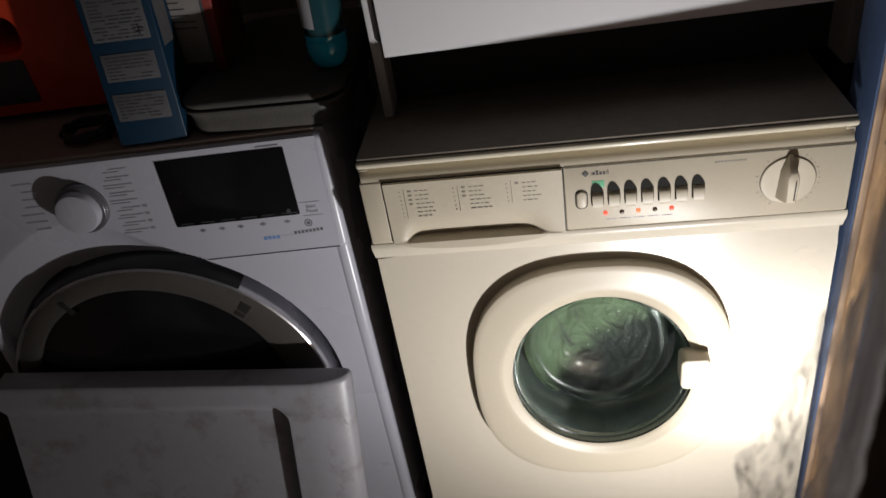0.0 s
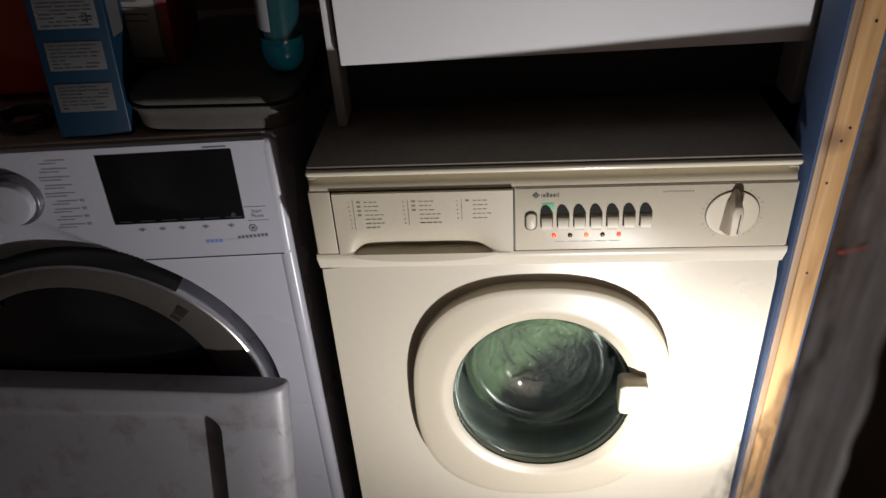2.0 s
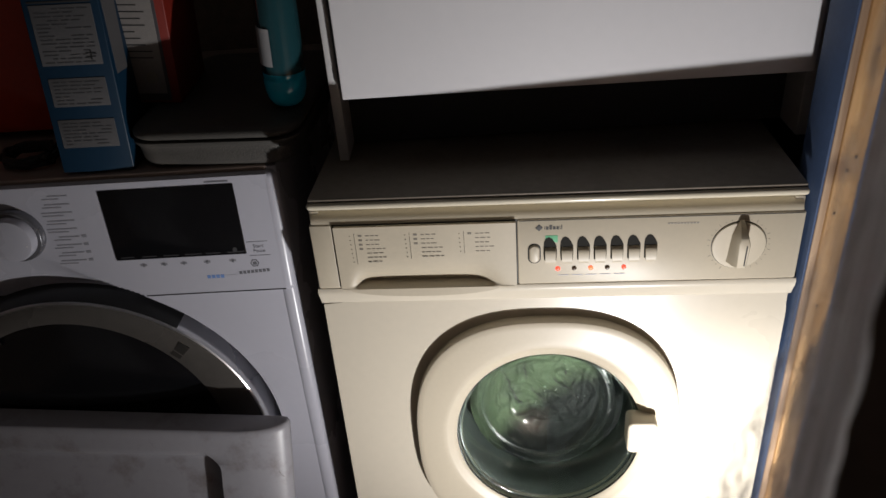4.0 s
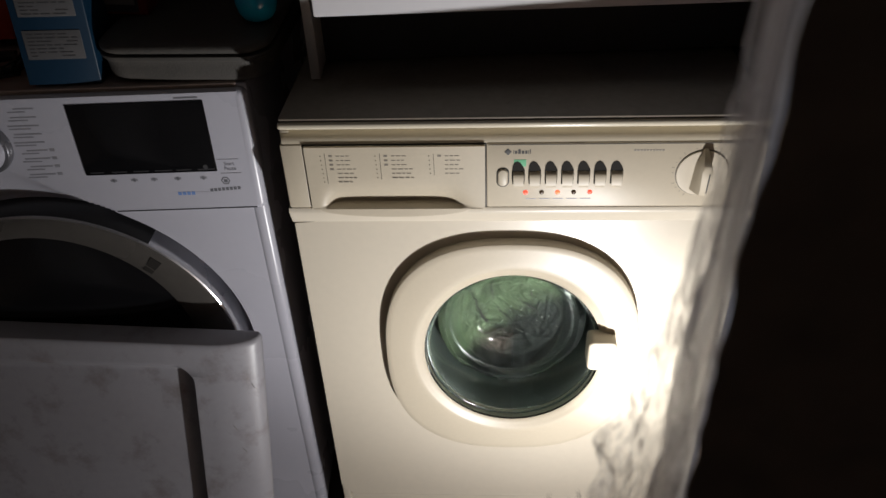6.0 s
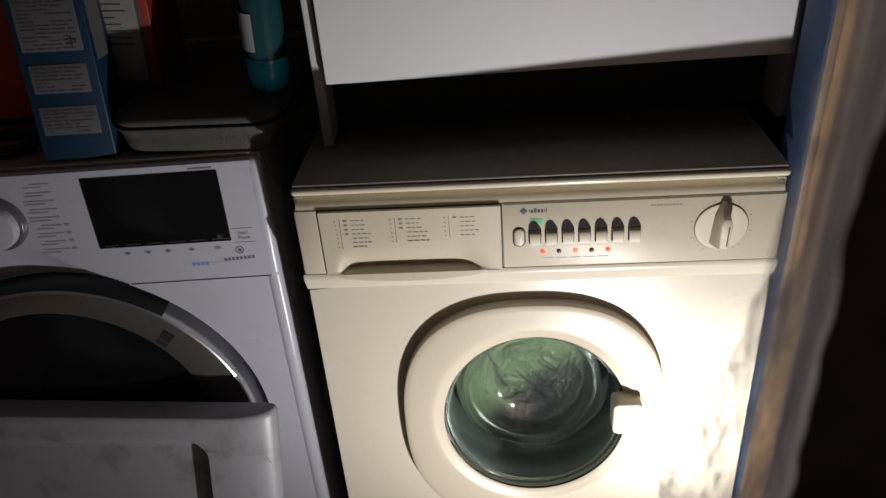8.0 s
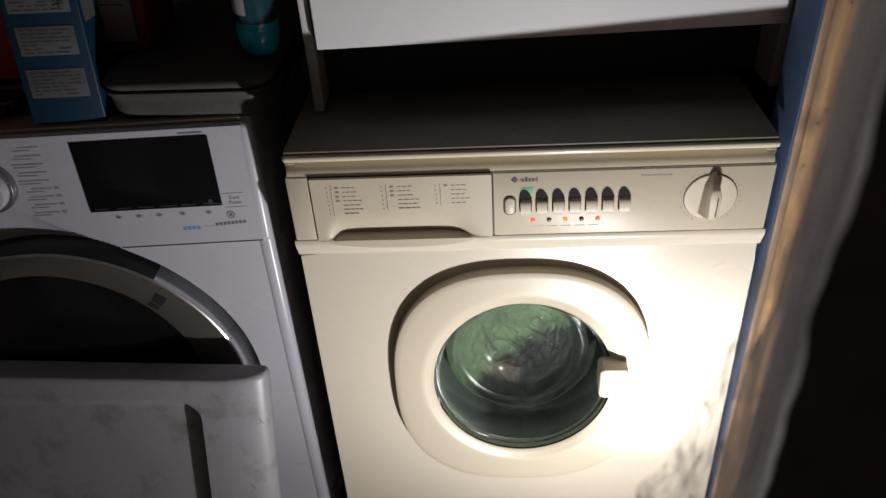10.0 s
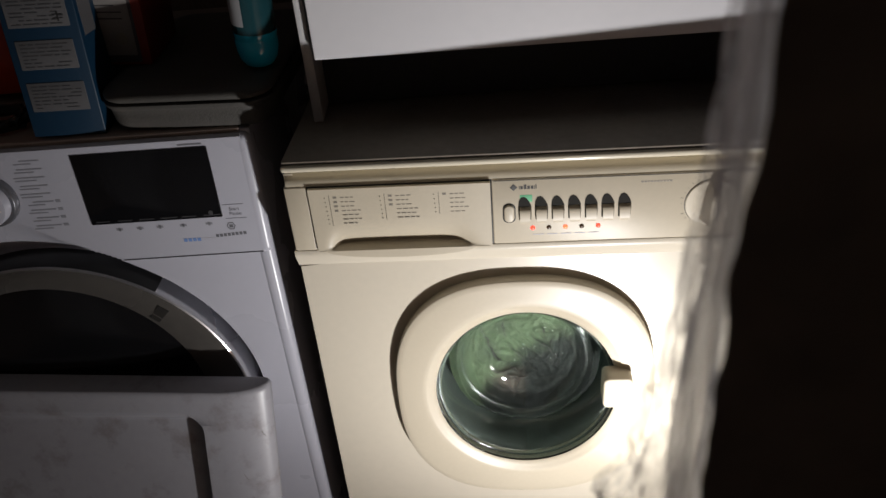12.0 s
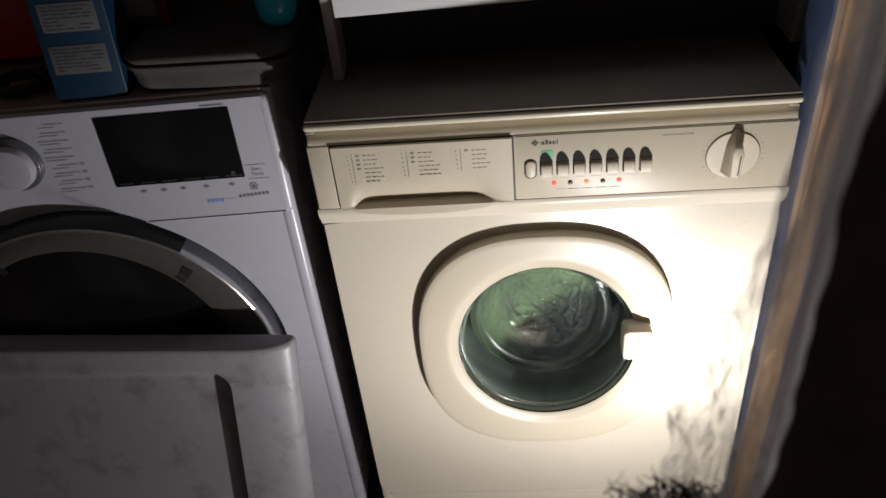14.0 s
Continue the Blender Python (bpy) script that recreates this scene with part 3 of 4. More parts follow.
def soap_drawer(m):
    """Drawer front with a scooped finger grip along its foot."""
    x0, x1, z0, z1 = 0.0300, 0.2520, 0.7215, 0.8235
    nx, nz = 90, 60
    verts, faces = [], []
    for j in range(nz + 1):
        z = z0 + (z1 - z0) * j / nz
        for i in range(nx + 1):
            x = x0 + (x1 - x0) * i / nx
            y = -0.0115
            u = (x - 0.1355) / 0.095
            side = 1 / (1 + math.exp((abs(u) - 0.86) * (24 if u < 0 else 15)))
            v = (z - 0.7345) / 0.030 * (1 + 0.5 * u ** 4)
            if v > 0:
                scoop = 0.017 * math.exp(-((max(v - 0.12, 0)) / 0.58) ** 1.4) * min(1, v / 0.05)
            else:
                scoop = 0.0
            y += scoop * side
            if z < 0.7335:
                edge = math.sqrt(max(0.0, 1 - u * u))
                zz = 0.7335 + (z - 0.7335) * edge
                verts.append((x, y, zz))
            else:
                verts.append((x, y, z))
    n = nx + 1
    for j in range(nz):
        for i in range(nx):
            faces.append((j * n + i, j * n + i + 1, (j + 1) * n + i + 1, (j + 1) * n + i))
    rim = [j * n for j in range(nz, -1, -1)] + list(range(1, n)) + [j * n + nx for j in range(1, nz + 1)] + [nz * n + i for i in range(nx - 1, 0, -1)]
    b = len(verts)
    for q in rim:
        verts.append((verts[q][0], 0.012, verts[q][2]))
    for q in range(len(rim)):
        w = (q + 1) % len(rim)
        faces.append((rim[q], rim[w], b + w, b + q))
    d = part("soap_drawer", finish("soap_drawer", verts, faces, CREAM_PLASTIC, angle=60), m, "pull-out soap drawer with a scooped grip")
    for g0, g1, h0, h1 in ((0.0281, 0.0299, 0.7336, 0.8255), (0.2521, 0.2537, 0.7336, 0.8255), (0.0281, 0.2537, 0.8236, 0.8255)):
        part("drawer_gap", slab("drawer_gap", g0, g1, h0, h1, -0.0070, 0.0, BLACK, 0.0005, 0.0003), m, "dark gap beside the drawer")
    rng = random.Random(8)
    rows_, dots, icons = [], [], []
    for c, xc in enumerate((0.049, 0.117, 0.183)):
        for r in range((7, 6, 5)[c]):
            z = 0.8110 - r * 0.0062 - c * 0.0004
            dots.append((xc + r * 0.0002, xc + 0.0012 + r * 0.0002, z + 0.0003, z + 0.0014))
            dots.append((xc + 0.006, xc + 0.0064, z - 0.002, z + 0.0042))
            if r < (4, 3, 1)[c]:
                icons.append((xc + 0.011, xc + 0.0155, z - 0.0004, z + 0.0022))
            xw = xc + 0.020
            for w in range(rng.randint(3, 4)):
                wl = rng.uniform(0.003, 0.007)
                rows_.append((xw, xw + wl, z + 0.0002, z + 0.0012))
                xw += wl + 0.0016
    for q in rows_:
        part("printed_line", bars("printed_list", [q], -0.0115, PRINT), d)
    for q in icons:
        part("printed_icon", bars("printed_icons", [q], -0.0115, PRINT), d)
    for q in dots:
        part("printed_dot", bars("printed_dots", [q], -0.0115, PRINT_DARK), d)


def controls(m, fascia):
    y = -0.008
    # power button
    part("power_button_surround", slab("power_button_surround", 0.2660, 0.2818, 0.7640, 0.7918, y - 0.0006, y + 0.002, PRINT_DARK, 0.0075, 0.0003, 8), m)
    part("power_button", slab("power_button", 0.2675, 0.2803, 0.7656, 0.7902, y - 0.0030, y + 0.002, CREAM_PLASTIC, 0.0068, 0.002, 8), m, "cream oval power button")
    # seven piano keys; slant-headed black arch plates stand for their shaded pockets
    pocket = [(-0.0072, 0.7680), (0.0074, 0.7680), (0.0080, 0.7800), (0.0076, 0.7880), (0.0055, 0.7930), (0.0020, 0.7985), (-0.0015, 0.8005), (-0.0050, 0.7990), (-0.0074, 0.7940), (-0.0080, 0.7860)]
    q = len(pocket)
    shade_plate = finish("key_shade_plate", [(px, py, pz) for py in (y - 0.0006, y + 0.002) for px, pz in pocket], [tuple(range(q)), tuple(reversed(range(q, 2 * q)))] + [(i, (i + 1) % q, q + (i + 1) % q, q + i) for i in range(q)], POCKET_SHADE, angle=30)
    prof = [(0.0, 0.7645), (-0.0042, 0.7650), (-0.0058, 0.7668), (-0.0064, 0.7705), (-0.0060, 0.7790), (-0.0052, 0.7822), (-0.0038, 0.7840), (0.0, 0.7868)]
    widths = [0.0050, 0.0056, 0.0060, 0.0062, 0.0064, 0.0066, 0.0067, 0.0068]
    verts = [(sx * w, y + py, pz) for sx in (-1, 1) for (py, pz), w in zip(prof, widths)]
    q = len(prof)
    key = finish("program_key", verts, [(i, (i + 1) % q, q + (i + 1) % q, q + i) for i in range(q)] + [tuple(range(q)), tuple(reversed(range(q, 2 * q)))], CREAM_PLASTIC, angle=40)
    for k in range(7):
        x = 0.2932 + 0.0200 * k
        part("key_shade_plate", shade_plate, m, "black arched plate for the shade in a key pocket", at=(x, 0, 0))
        part("program_key", key, m, "cream piano-style key" if k == 0 else "", at=(x, 0, 0))
    for k in range(5):
        x = 0.3025 + 0.02 * k
        mat = (LED_RED, LED_OFF, LED_ORANGE, LED_OFF, LED_RED)[k]
        part("indicator_lamp", disc_stack("indicator_lamp", x, 0.7555, [(0.0029, y), (0.0029, y - 0.0008), (0.002, y - 0.0016), (0.0006, y - 0.0019)], mat, 20), m, "lit red indicator" if k % 2 == 0 else "unlit dark indicator")
    part("green_sticker", slab("green_sticker", 0.2872, 0.3022, 0.7930, 0.8030, y - 0.0003, y + 0.001, GREEN_STICKER, 0.0006, 0.0002), m, "small green sticker over the first key")
    part("brand_mark", slab("brand_mark", -0.0033, 0.0033, -0.0033, 0.0033, -0.0004, 0, PRINT_DARK, 0.0003, 0.0001), fascia).matrix_basis = pose(0.2799, y, 0.8138, 0, 45, 0)
    part("brand_bar", bars("brand_bar", [(x0, x1, 0.8110, z1) for x0, x1, z1 in ((0.2864, 0.2872, 0.8156), (0.2882, 0.2912, 0.8152), (0.2922, 0.2954, 0.8172), (0.2964, 0.2996, 0.8152), (0.3006, 0.3034, 0.8152), (0.3044, 0.3052, 0.8156), (0.3062, 0.3074, 0.8172))], y, PRINT_DARK), fascia, "dark plain shapes of a maker's mark")
    part("model_bar", bars("model_bar", [(0.4310 + 0.0037 * i, 0.4338 + 0.0037 * i, 0.8136, 0.8156) for i in range(10)], y, PRINT), fascia)
    part("caption_bars", bars("caption_bars", [(0.303 + 0.017 * i, 0.316 + 0.017 * i, 0.7455, 0.7465) for i in range(5)], y, PRINT_LILAC), fascia)
    # programme dial
    kx, kz = 0.5160, 0.7825
    part("dial_groove", disc_stack("dial_groove", kx, kz, [(0.0322, y + 0.001), (0.0322, y - 0.0003), (0.0315, y - 0.0004)], PRINT_DARK, 56), m)
    dial = part("programme_dial", disc_stack("programme_dial", kx, kz, [(0.0314, y + 0.002), (0.0314, y - 0.0014), (0.0306, y - 0.0022), (0.027, y - 0.0025), (0.018, y - 0.0025), (0.006, y - 0.0024)], CREAM_PLASTIC, 56), m, "cream round programme dial")
    grip_rows = []
    for f, shape in ((0, ((-0.0125, -0.0220), (0.0075, -0.0230), (0.0088, 0.0120), (0.0010, 0.0350), (-0.0035, 0.0350), (-0.0105, 0.0150))),
                     (0.5, ((-0.0090, -0.0215), (0.0070, -0.0222), (0.0082, 0.0115), (0.0026, 0.0290), (-0.0040, 0.0290), (-0.0090, 0.0140))),
                     (0.92, ((-0.0055, -0.0205), (0.0062, -0.0208), (0.0074, 0.0105), (0.0046, 0.0200), (-0.0048, 0.0200), (-0.0068, 0.0125))),
                     (1.0, ((-0.0042, -0.0190), (0.0050, -0.0192), (0.0062, 0.0100), (0.0038, 0.0180), (-0.0040, 0.0180), (-0.0056, 0.0115)))):
        grip_rows.append([(gx, -0.0022 - 0.0185 * f, gz) for gx, gz in shape])
    g = part("grip", loft("grip", grip_rows, CREAM_PLASTIC, angle=45), dial)
    g.matrix_basis = pose(kx, y, kz, 0, 2, 0)
    # thin dark bar near the right edge of the grip's front
    p = part("grip_dark_line", bars("grip_dark_line", [(0.0026, 0.0042, -0.0170, 0.0100)], -0.0207, PRINT_DARK), dial)
    p.matrix_basis = pose(kx, y, kz, 0, 2, 0)
    for k in range(26):
        a = radians(-150 + 300 * k / 25)
        if 40 < k * 12 < 60:
            continue
        tick = part("dial_tick", bars("dial_tick", [(-0.00025, 0.00025, 0.0345, 0.0362 if k % 3 else 0.0378)], 0, PRINT), fascia)
        tick.matrix_basis = pose(kx, y, kz, 0, math.degrees(a), 0)


def porthole(m, cx, cz):
    door_x, door_z = 0.2880, 0.4765
    loops = []
    for r, y, p, mixr in ((0.1870, 0.0, 2.55, 0), (0.1872, -0.0145, 2.55, 0), (0.1865, -0.0162, 2.55, 0), (0.1845, -0.0172, 2.55, 0), (0.178, -0.0178, 2.5, 0.03),
                          (0.160, -0.0188, 2.3, 0.3), (0.149, -0.0192, 2.0, 1), (0.1435, -0.0190, 2.0, 1), (0.1405, -0.0182, 2.0, 1), (0.1380, -0.0165, 2.0, 1), (0.1345, -0.0150, 2.0, 1),
                          (0.1292, -0.0125, 2.0, 1), (0.1285, -0.0115, 2.0, 1), (0.1292, -0.0105, 2.0, 1), (0.1345, -0.0102, 2.0, 1), (0.1345, 0.012, 2.0, 1)):
        zc = door_z * (1 - mixr) + cz * mixr
        loops.append(ring(door_x * (1 - mixr) + cx * mixr, zc, r, y, 96, 0.970 * (1 - mixr) + mixr, 1.085 * (1 - mixr) + 1.12 * mixr, p))
    door = part("door", loft("door", loops, CREAM_PLASTIC, (False, False), 40), m, "raised cream door with a rounded square outline")
    zc = cz
    SZ = 1.12
    # glass bowl, dished inwards
    rows_ = [(0.1345, -0.0098), (0.1340, 0.002), (0.126, 0.012), (0.113, 0.024), (0.104, 0.045), (0.098, 0.064), (0.084, 0.078), (0.058, 0.086), (0.028, 0.089), (0.012, 0.0898), (0.0040, 0.0900)]
    inner = [(r - 0.004, y - 0.004) for r, y in reversed(rows_[1:-1])]
    prof = rows_ + [(0.0040, 0.0860)] + inner + [(0.1300, -0.0098)]
    lo = [ring(cx, zc, r - 0.0035, y, 72, 1.0, SZ) for r, y in prof]
    lo.append(lo[0])
    bowl = part("glass_bowl", loft("glass_bowl", lo, GLASS, (False, False), 60), door, "thick clear dished glass")
    bowl.visible_shadow = False
    for rr0, yy, thick in ((0.1245, 0.000, 0.0036), (0.0960, 0.058, 0.0026)):
        lo = [ring(cx, zc, rr0 + thick * math.cos(2 * math.pi * q / 8), yy + thick * math.sin(2 * math.pi * q / 8), 72, 1.0, SZ) for q in range(9)]
        bead = part("glass_bead", loft("glass_bead", lo, GLASS_BEAD, (False, False), 90), door, "moulded bead in the door glass")
        bead.visible_shadow = False
    part("door_seal", disc_stack("door_seal", cx, zc, [(0.1360, 0.008), (0.1320, 0.014), (0.1300, 0.020), (0.1285, 0.030), (0.130, 0.045), (0.128, 0.060), (0.124, 0.085), (0.134, 0.100)], GREY_RUBBER, 72, caps=(False, False), tall=1.12), m, "dark rubber door seal")
    part("drum", disc_stack("drum", cx, zc, [(0.137, 0.035), (0.15, 0.06), (0.2, 0.075), (0.2, 0.30), (0.19, 0.31), (0.02, 0.315)], STEEL, 72, caps=(False, True), tall=1.08), m, "dull steel drum")
    def bowl_y(r):
        rows2 = sorted(rows_)
        for (r0, y0), (r1, y1) in zip(rows2, rows2[1:]):
            if r0 <= r <= r1:
                return y0 + (y1 - y0) * (r - r0) / max(r1 - r0, 1e-6)
        return rows2[0][1]

    def on_bowl(r, a):
        return (cx + (r + 0.001) * math.cos(a), bowl_y(r) + 0.0022, zc + SZ * (r + 0.001) * math.sin(a))

    # washing pressed against the glass
    def garment(name, gap, mat, seed, fold, label):
        nu, nv = 150, 70
        verts, faces = [], []
        for j in range(nv + 1):
            r = 0.002 + 0.112 * j / nv
            for i in range(nu):
                a = 2 * math.pi * i / nu
                x, z = r * math.cos(a), r * math.sin(a)
                q = Vector((x * 30 + seed, z * 30, seed))
                warp = Vector((noise.noise(q * 0.6), noise.noise(q * 0.6 + Vector((9, 3, 1))), 0)) * 1.4
                crease = 1 - abs(noise.noise(q * 1.3 + warp)) * 2.2
                fine = 1 - abs(noise.noise(q * 3.6 + warp * 1.5)) * 2
                lift = fold * (0.55 * max(crease, 0) ** 3 + 0.30 * max(fine, 0) ** 2 + 0.5 * noise.noise(q * 0.8))
                y = bowl_y(min(r, 0.104)) + gap + (0.9 * (r - 0.104) if r > 0.104 else 0)
                verts.append((cx + x, max(y - lift, bowl_y(r) + 0.0012), zc + SZ * z))
        for j in range(nv):
            for i in range(nu):
                k = (i + 1) % nu
                f = (j * nu + i, j * nu + k, (j + 1) * nu + k, (j + 1) * nu + i)
                faces.append(f)
        part(name, finish(name, verts, faces, mat, angle=100), m, label)

    garment("green_to_dark_laundry", 0.0065, CLOTH, 3.1, 0.0052, "wet green washing, charcoal towards the lower right, pressed against the glass")
    # fibres stuck inside the bowl
    rng = random.Random(21)
    strands = [((-0.066, 0.078), (-0.062, 0.050), (-0.050, 0.018), (-0.038, -0.006), (-0.030, -0.014)),
               ((-0.028, 0.076), (-0.030, 0.052), (-0.026, 0.030)), ((-0.020, 0.018), (-0.008, 0.002), (0.006, -0.012)),
               ((0.012, 0.034), (0.024, 0.022), (0.038, 0.014), (0.046, 0.000), (0.062, -0.012)), ((0.030, 0.048), (0.032, 0.038)),
               ((-0.050, -0.024), (-0.030, -0.028), (-0.014, -0.022), (0.002, -0.034), (0.020, -0.030)),
               ((-0.022, -0.034), (-0.004, -0.040), (0.012, -0.036)), ((0.004, -0.010), (0.012, -0.022), (0.022, -0.028)),
               ((-0.048, 0.012), (-0.042, -0.002), (-0.030, -0.008)), ((-0.012, -0.022), (-0.010, -0.034)), ((0.040, 0.018), (0.044, 0.030))]
    for k, line in enumerate(strands):
        pts = []
        for (xa, za), (xb, zb) in zip(line, line[1:]):
            for st in range(6):
                f = st / 6
                x, z = xa + (xb - xa) * f + rng.uniform(-0.0016, 0.0016), za + (zb - za) * f - 0.018 + rng.uniform(-0.0016, 0.0016)
                pts.append(on_bowl(min(math.hypot(x, z), 0.118), math.atan2(z, x)))
        part("stuck_fibre", tube("stuck_fibre", pts, rng.uniform(0.0011, 0.0018), HAIR, 5), door, "dark wet fibre stuck inside the glass" if k == 0 else "")
    for k in range(16):
        x, z = rng.uniform(-0.02, 0.085), rng.uniform(-0.03, 0.06)
        c = on_bowl(math.hypot(x, z), math.atan2(z, x))
        part("lint_speck", disc_stack("lint_speck", 0, 0, [(0.0004, 0.0004), (0.0006, 0), (0.0003, -0.0004)], FLECK, 8), door, at=c)
    # latch handle
    part("latch", slab("latch", 0.3955, 0.4350, 0.4735, 0.5270, -0.040, -0.012, CREAM_PLASTIC, 0.008, 0.003, 8), door, "square cream door latch")


# ---------------- the white washing machine ----------------
def white_machine():
    m = thing("white_washing_machine", pose(-0.0400, 0.0300, 0, -1.7, 0, 2.9), "modern white washing machine with black display and chrome-ringed dark door", "washing machine")
    cx, cz = -0.333, 0.446
    HOLE = 0.2680

    def rim(a):
        """Radius at which the dish round the door begins, by angle: narrow beside the door, wide over its far shoulder."""
        d = math.degrees(a) % 360
        table = ((0, 0.2725), (45, 0.2730), (60, 0.2740), (72, 0.2780), (81, 0.2890), (89.5, 0.3130), (95, 0.3270), (105, 0.3400), (130, 0.3300), (160, 0.2900), (190, 0.2725), (360, 0.2725))
        for (d0, r0), (d1, r1) in zip(table, table[1:]):
            if d0 <= d <= d1:
                return r0 + (r1 - r0) * (d - d0) / (d1 - d0)
        return 0.2725

    def dish(x, z):
        r, a = math.hypot(x - cx, z - cz), math.atan2(z - cz, x - cx)
        f = min(1.0, max(0.0, (rim(a) - r) / (rim(a) - HOLE)))
        return 0.024 * (0.85 * f + 0.15 * f * f)

    n = 180
    loops = [[] for k in range(12)]
    for i in range(n):
        a = 2 * math.pi * i / n
        c, s = math.cos(a), math.sin(a)
        tx = ((-0.0155 - cx) if c > 0 else (cx + 0.584)) / max(abs(c), 1e-6)
        tz = ((0.6956 - cz) if s > 0 else (cz - 0.03)) / max(abs(s), 1e-6)
        t = min(tx, tz)
        mid, low = min(rim(a), t), min(HOLE, t)
        radii = [t, (t + mid) / 2, mid + 0.0001] + [mid + (low - mid) * k / 7 for k in range(8)]
        for k, r in enumerate(radii):
            loops[k].append((cx + r * c, dish(cx + r * c, cz + r * s), cz + r * s))
        loops[11].append((cx + low * 0.99 * c, 0.055, cz + low * 0.99 * s))
    part("front_panel", loft("front_panel", loops, WHITE, (False, False), 25), m, "white front with a dished surround")
    # rounded uprights at the front corners and the sides behind
    for x0, x1 in ((-0.0240, 0.0), (-0.6, -0.576)):
        part("side_panel", block("side_panel", x0, x1, -0.002, 0.56, 0.02, 0.722, WHITE, 0.0105, 5), m)
        part("side_panel", block("side_panel", x0 + 0.0005, x1 - 0.0005, 0.014, 0.56, 0.69, 0.8735, WHITE, 0.002, 2), m)
    part("back_panel", block("back_panel", -0.5875, -0.0125, 0.55, 0.56, 0.02, 0.853, WHITE, 0.001), m)
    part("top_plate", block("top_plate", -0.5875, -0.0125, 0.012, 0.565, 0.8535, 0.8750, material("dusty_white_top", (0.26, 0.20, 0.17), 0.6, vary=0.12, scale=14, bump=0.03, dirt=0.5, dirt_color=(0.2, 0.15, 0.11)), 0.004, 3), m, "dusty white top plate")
    nx, nz = 150, 54
    x0, x1, z0, z1 = -0.588, -0.0125, 0.6962, 0.8690
    verts, faces = [], []
    for j in range(nz + 1):
        for i in range(nx + 1):
            x, z = x0 + (x1 - x0) * i / nx, z0 + (z1 - z0) * j / nz
            top = max(0.0, (z - (z1 - 0.004)) / 0.004)
            verts.append((x, -0.004 + dish(x, z - 0.0035) + 0.004 * top * top, z))
    for j in range(nz):
        for i in range(nx):
            b = j * (nx + 1) + i
            faces.append((b, b + 1, b + nx + 2, b + nx + 1))
    edge = list(range(nx + 1)) + [j * (nx + 1) + nx for j in range(1, nz + 1)] + [nz * (nx + 1) + i for i in range(nx - 1, -1, -1)] + [j * (nx + 1) for j in range(nz - 1, 0, -1)]
    b = len(verts)
    verts += [(verts[q][0], verts[q][1] + 0.008, verts[q][2]) for q in edge]
    faces += [(edge[q], edge[(q + 1) % len(edge)], b + (q + 1) % len(edge), b + q) for q in range(len(edge))]
    fascia = part("fascia", finish("fascia", verts, faces, WHITE, angle=25), m, "white control fascia")
    for x in (-0.55, -0.05):
        for yy in (0.05, 0.5):
            part("foot", lathe("foot", [(0.02, 0), (0.022, 0.006), (0.014, 0.01), (0.012, 0.025)], BLACK, 20), m, at=(x, yy, 0))
    y = -0.004
    disp = part("display", slab("display", -0.2350, -0.0575, 0.7545, 0.8560, y - 0.0015, y + 0.002, BLACK_GLOSS, 0.001, 0.0006), m, "black glass touch display")
    rng = random.Random(5)
    part("display_print", bars("display_print", [(-0.228 + 0.029 * i, -0.228 + 0.029 * i + rng.uniform(0.008, 0.024), 0.7578, 0.7592) for i in range(6)], y - 0.0015, PRINT_FAINT), disp)
    part("touch_mark", disc_stack("touch_mark", -0.072, 0.762, [(0.0032, y - 0.0014), (0.0032, y - 0.0019), (0.002, y - 0.0019)], PRINT_FAINT, 16), disp)
    icons = [(xx, xx + 0.009, 0.7435, 0.7468) for xx in (-0.205, -0.177, -0.150, -0.118, -0.083)]
    icons += [(xx + 0.003, xx + 0.006, 0.7422, 0.7478) for xx in (-0.205, -0.177, -0.150, -0.118, -0.083)]
    for q in icons:
        part("icon_bar", bars("icon_bar", [q], y, PRINT_MID), fascia)
    part("rating_bar", bars("rating_bar", [(-0.094, -0.063, 0.8590, 0.8612)], y, PRINT_GREY), fascia)
    rows_ = []
    for k in range(9):
        z = 0.852 - k * 0.0118
        w = rng.uniform(0.026, 0.042)
        rows_ += [(-0.276 - w, -0.276, z, z + 0.0018), (-0.300 - w * 0.4, -0.288, z - 0.0042, z - 0.0026)]
        if k > 4:
            rows_.append((-0.273, -0.2665, z - 0.001, z + 0.003))
    part("programme_print", bars("programme_print", rows_, y, PRINT_MID), fascia, "faint grey programme list")
    rows_ = []
    for k in range(7):
        z = 0.845 - k * 0.0118
        w = rng.uniform(0.02, 0.036)
        rows_.append((-0.415 - w, -0.415, z, z + 0.0022))
    part("programme_print", bars("programme_print", rows_, y, PRINT_MID), fascia)
    for q in ((-0.056, -0.027, 0.7712, 0.7718), (-0.054, -0.026, 0.7505, 0.7511)):
        part("touch_line", bars("touch_line", [q], y, PRINT_GREY), fascia)
    words("touch_word", "Start", -0.0405, 0.7625, y - 0.0002, 0.0072, PRINT_GREY, fascia)
    words("touch_word", "Pause", -0.0400, 0.7555, y - 0.0002, 0.0072, PRINT_GREY, fascia)
    part("blue_mark", bars("blue_mark", [(-0.118 + 0.0062 * i, -0.1132 + 0.0062 * i, 0.7195, 0.7245) for i in range(4)], y, PRINT_BLUE), fascia, "blue plain mark")
    part("faint_mark", bars("faint_mark", [(-0.093, -0.075, 0.7205, 0.7235)], y, PRINT_LILAC), fascia)
    part("house_mark", loft("house_mark", [ring(-0.0495, 0.7395, 0.0062, y, 6), ring(-0.0495, 0.7395, 0.0062, y - 0.0003, 6), ring(-0.0495, 0.7395, 0.0046, y - 0.0003, 6)], PRINT_GREY, (False, False)), fascia)
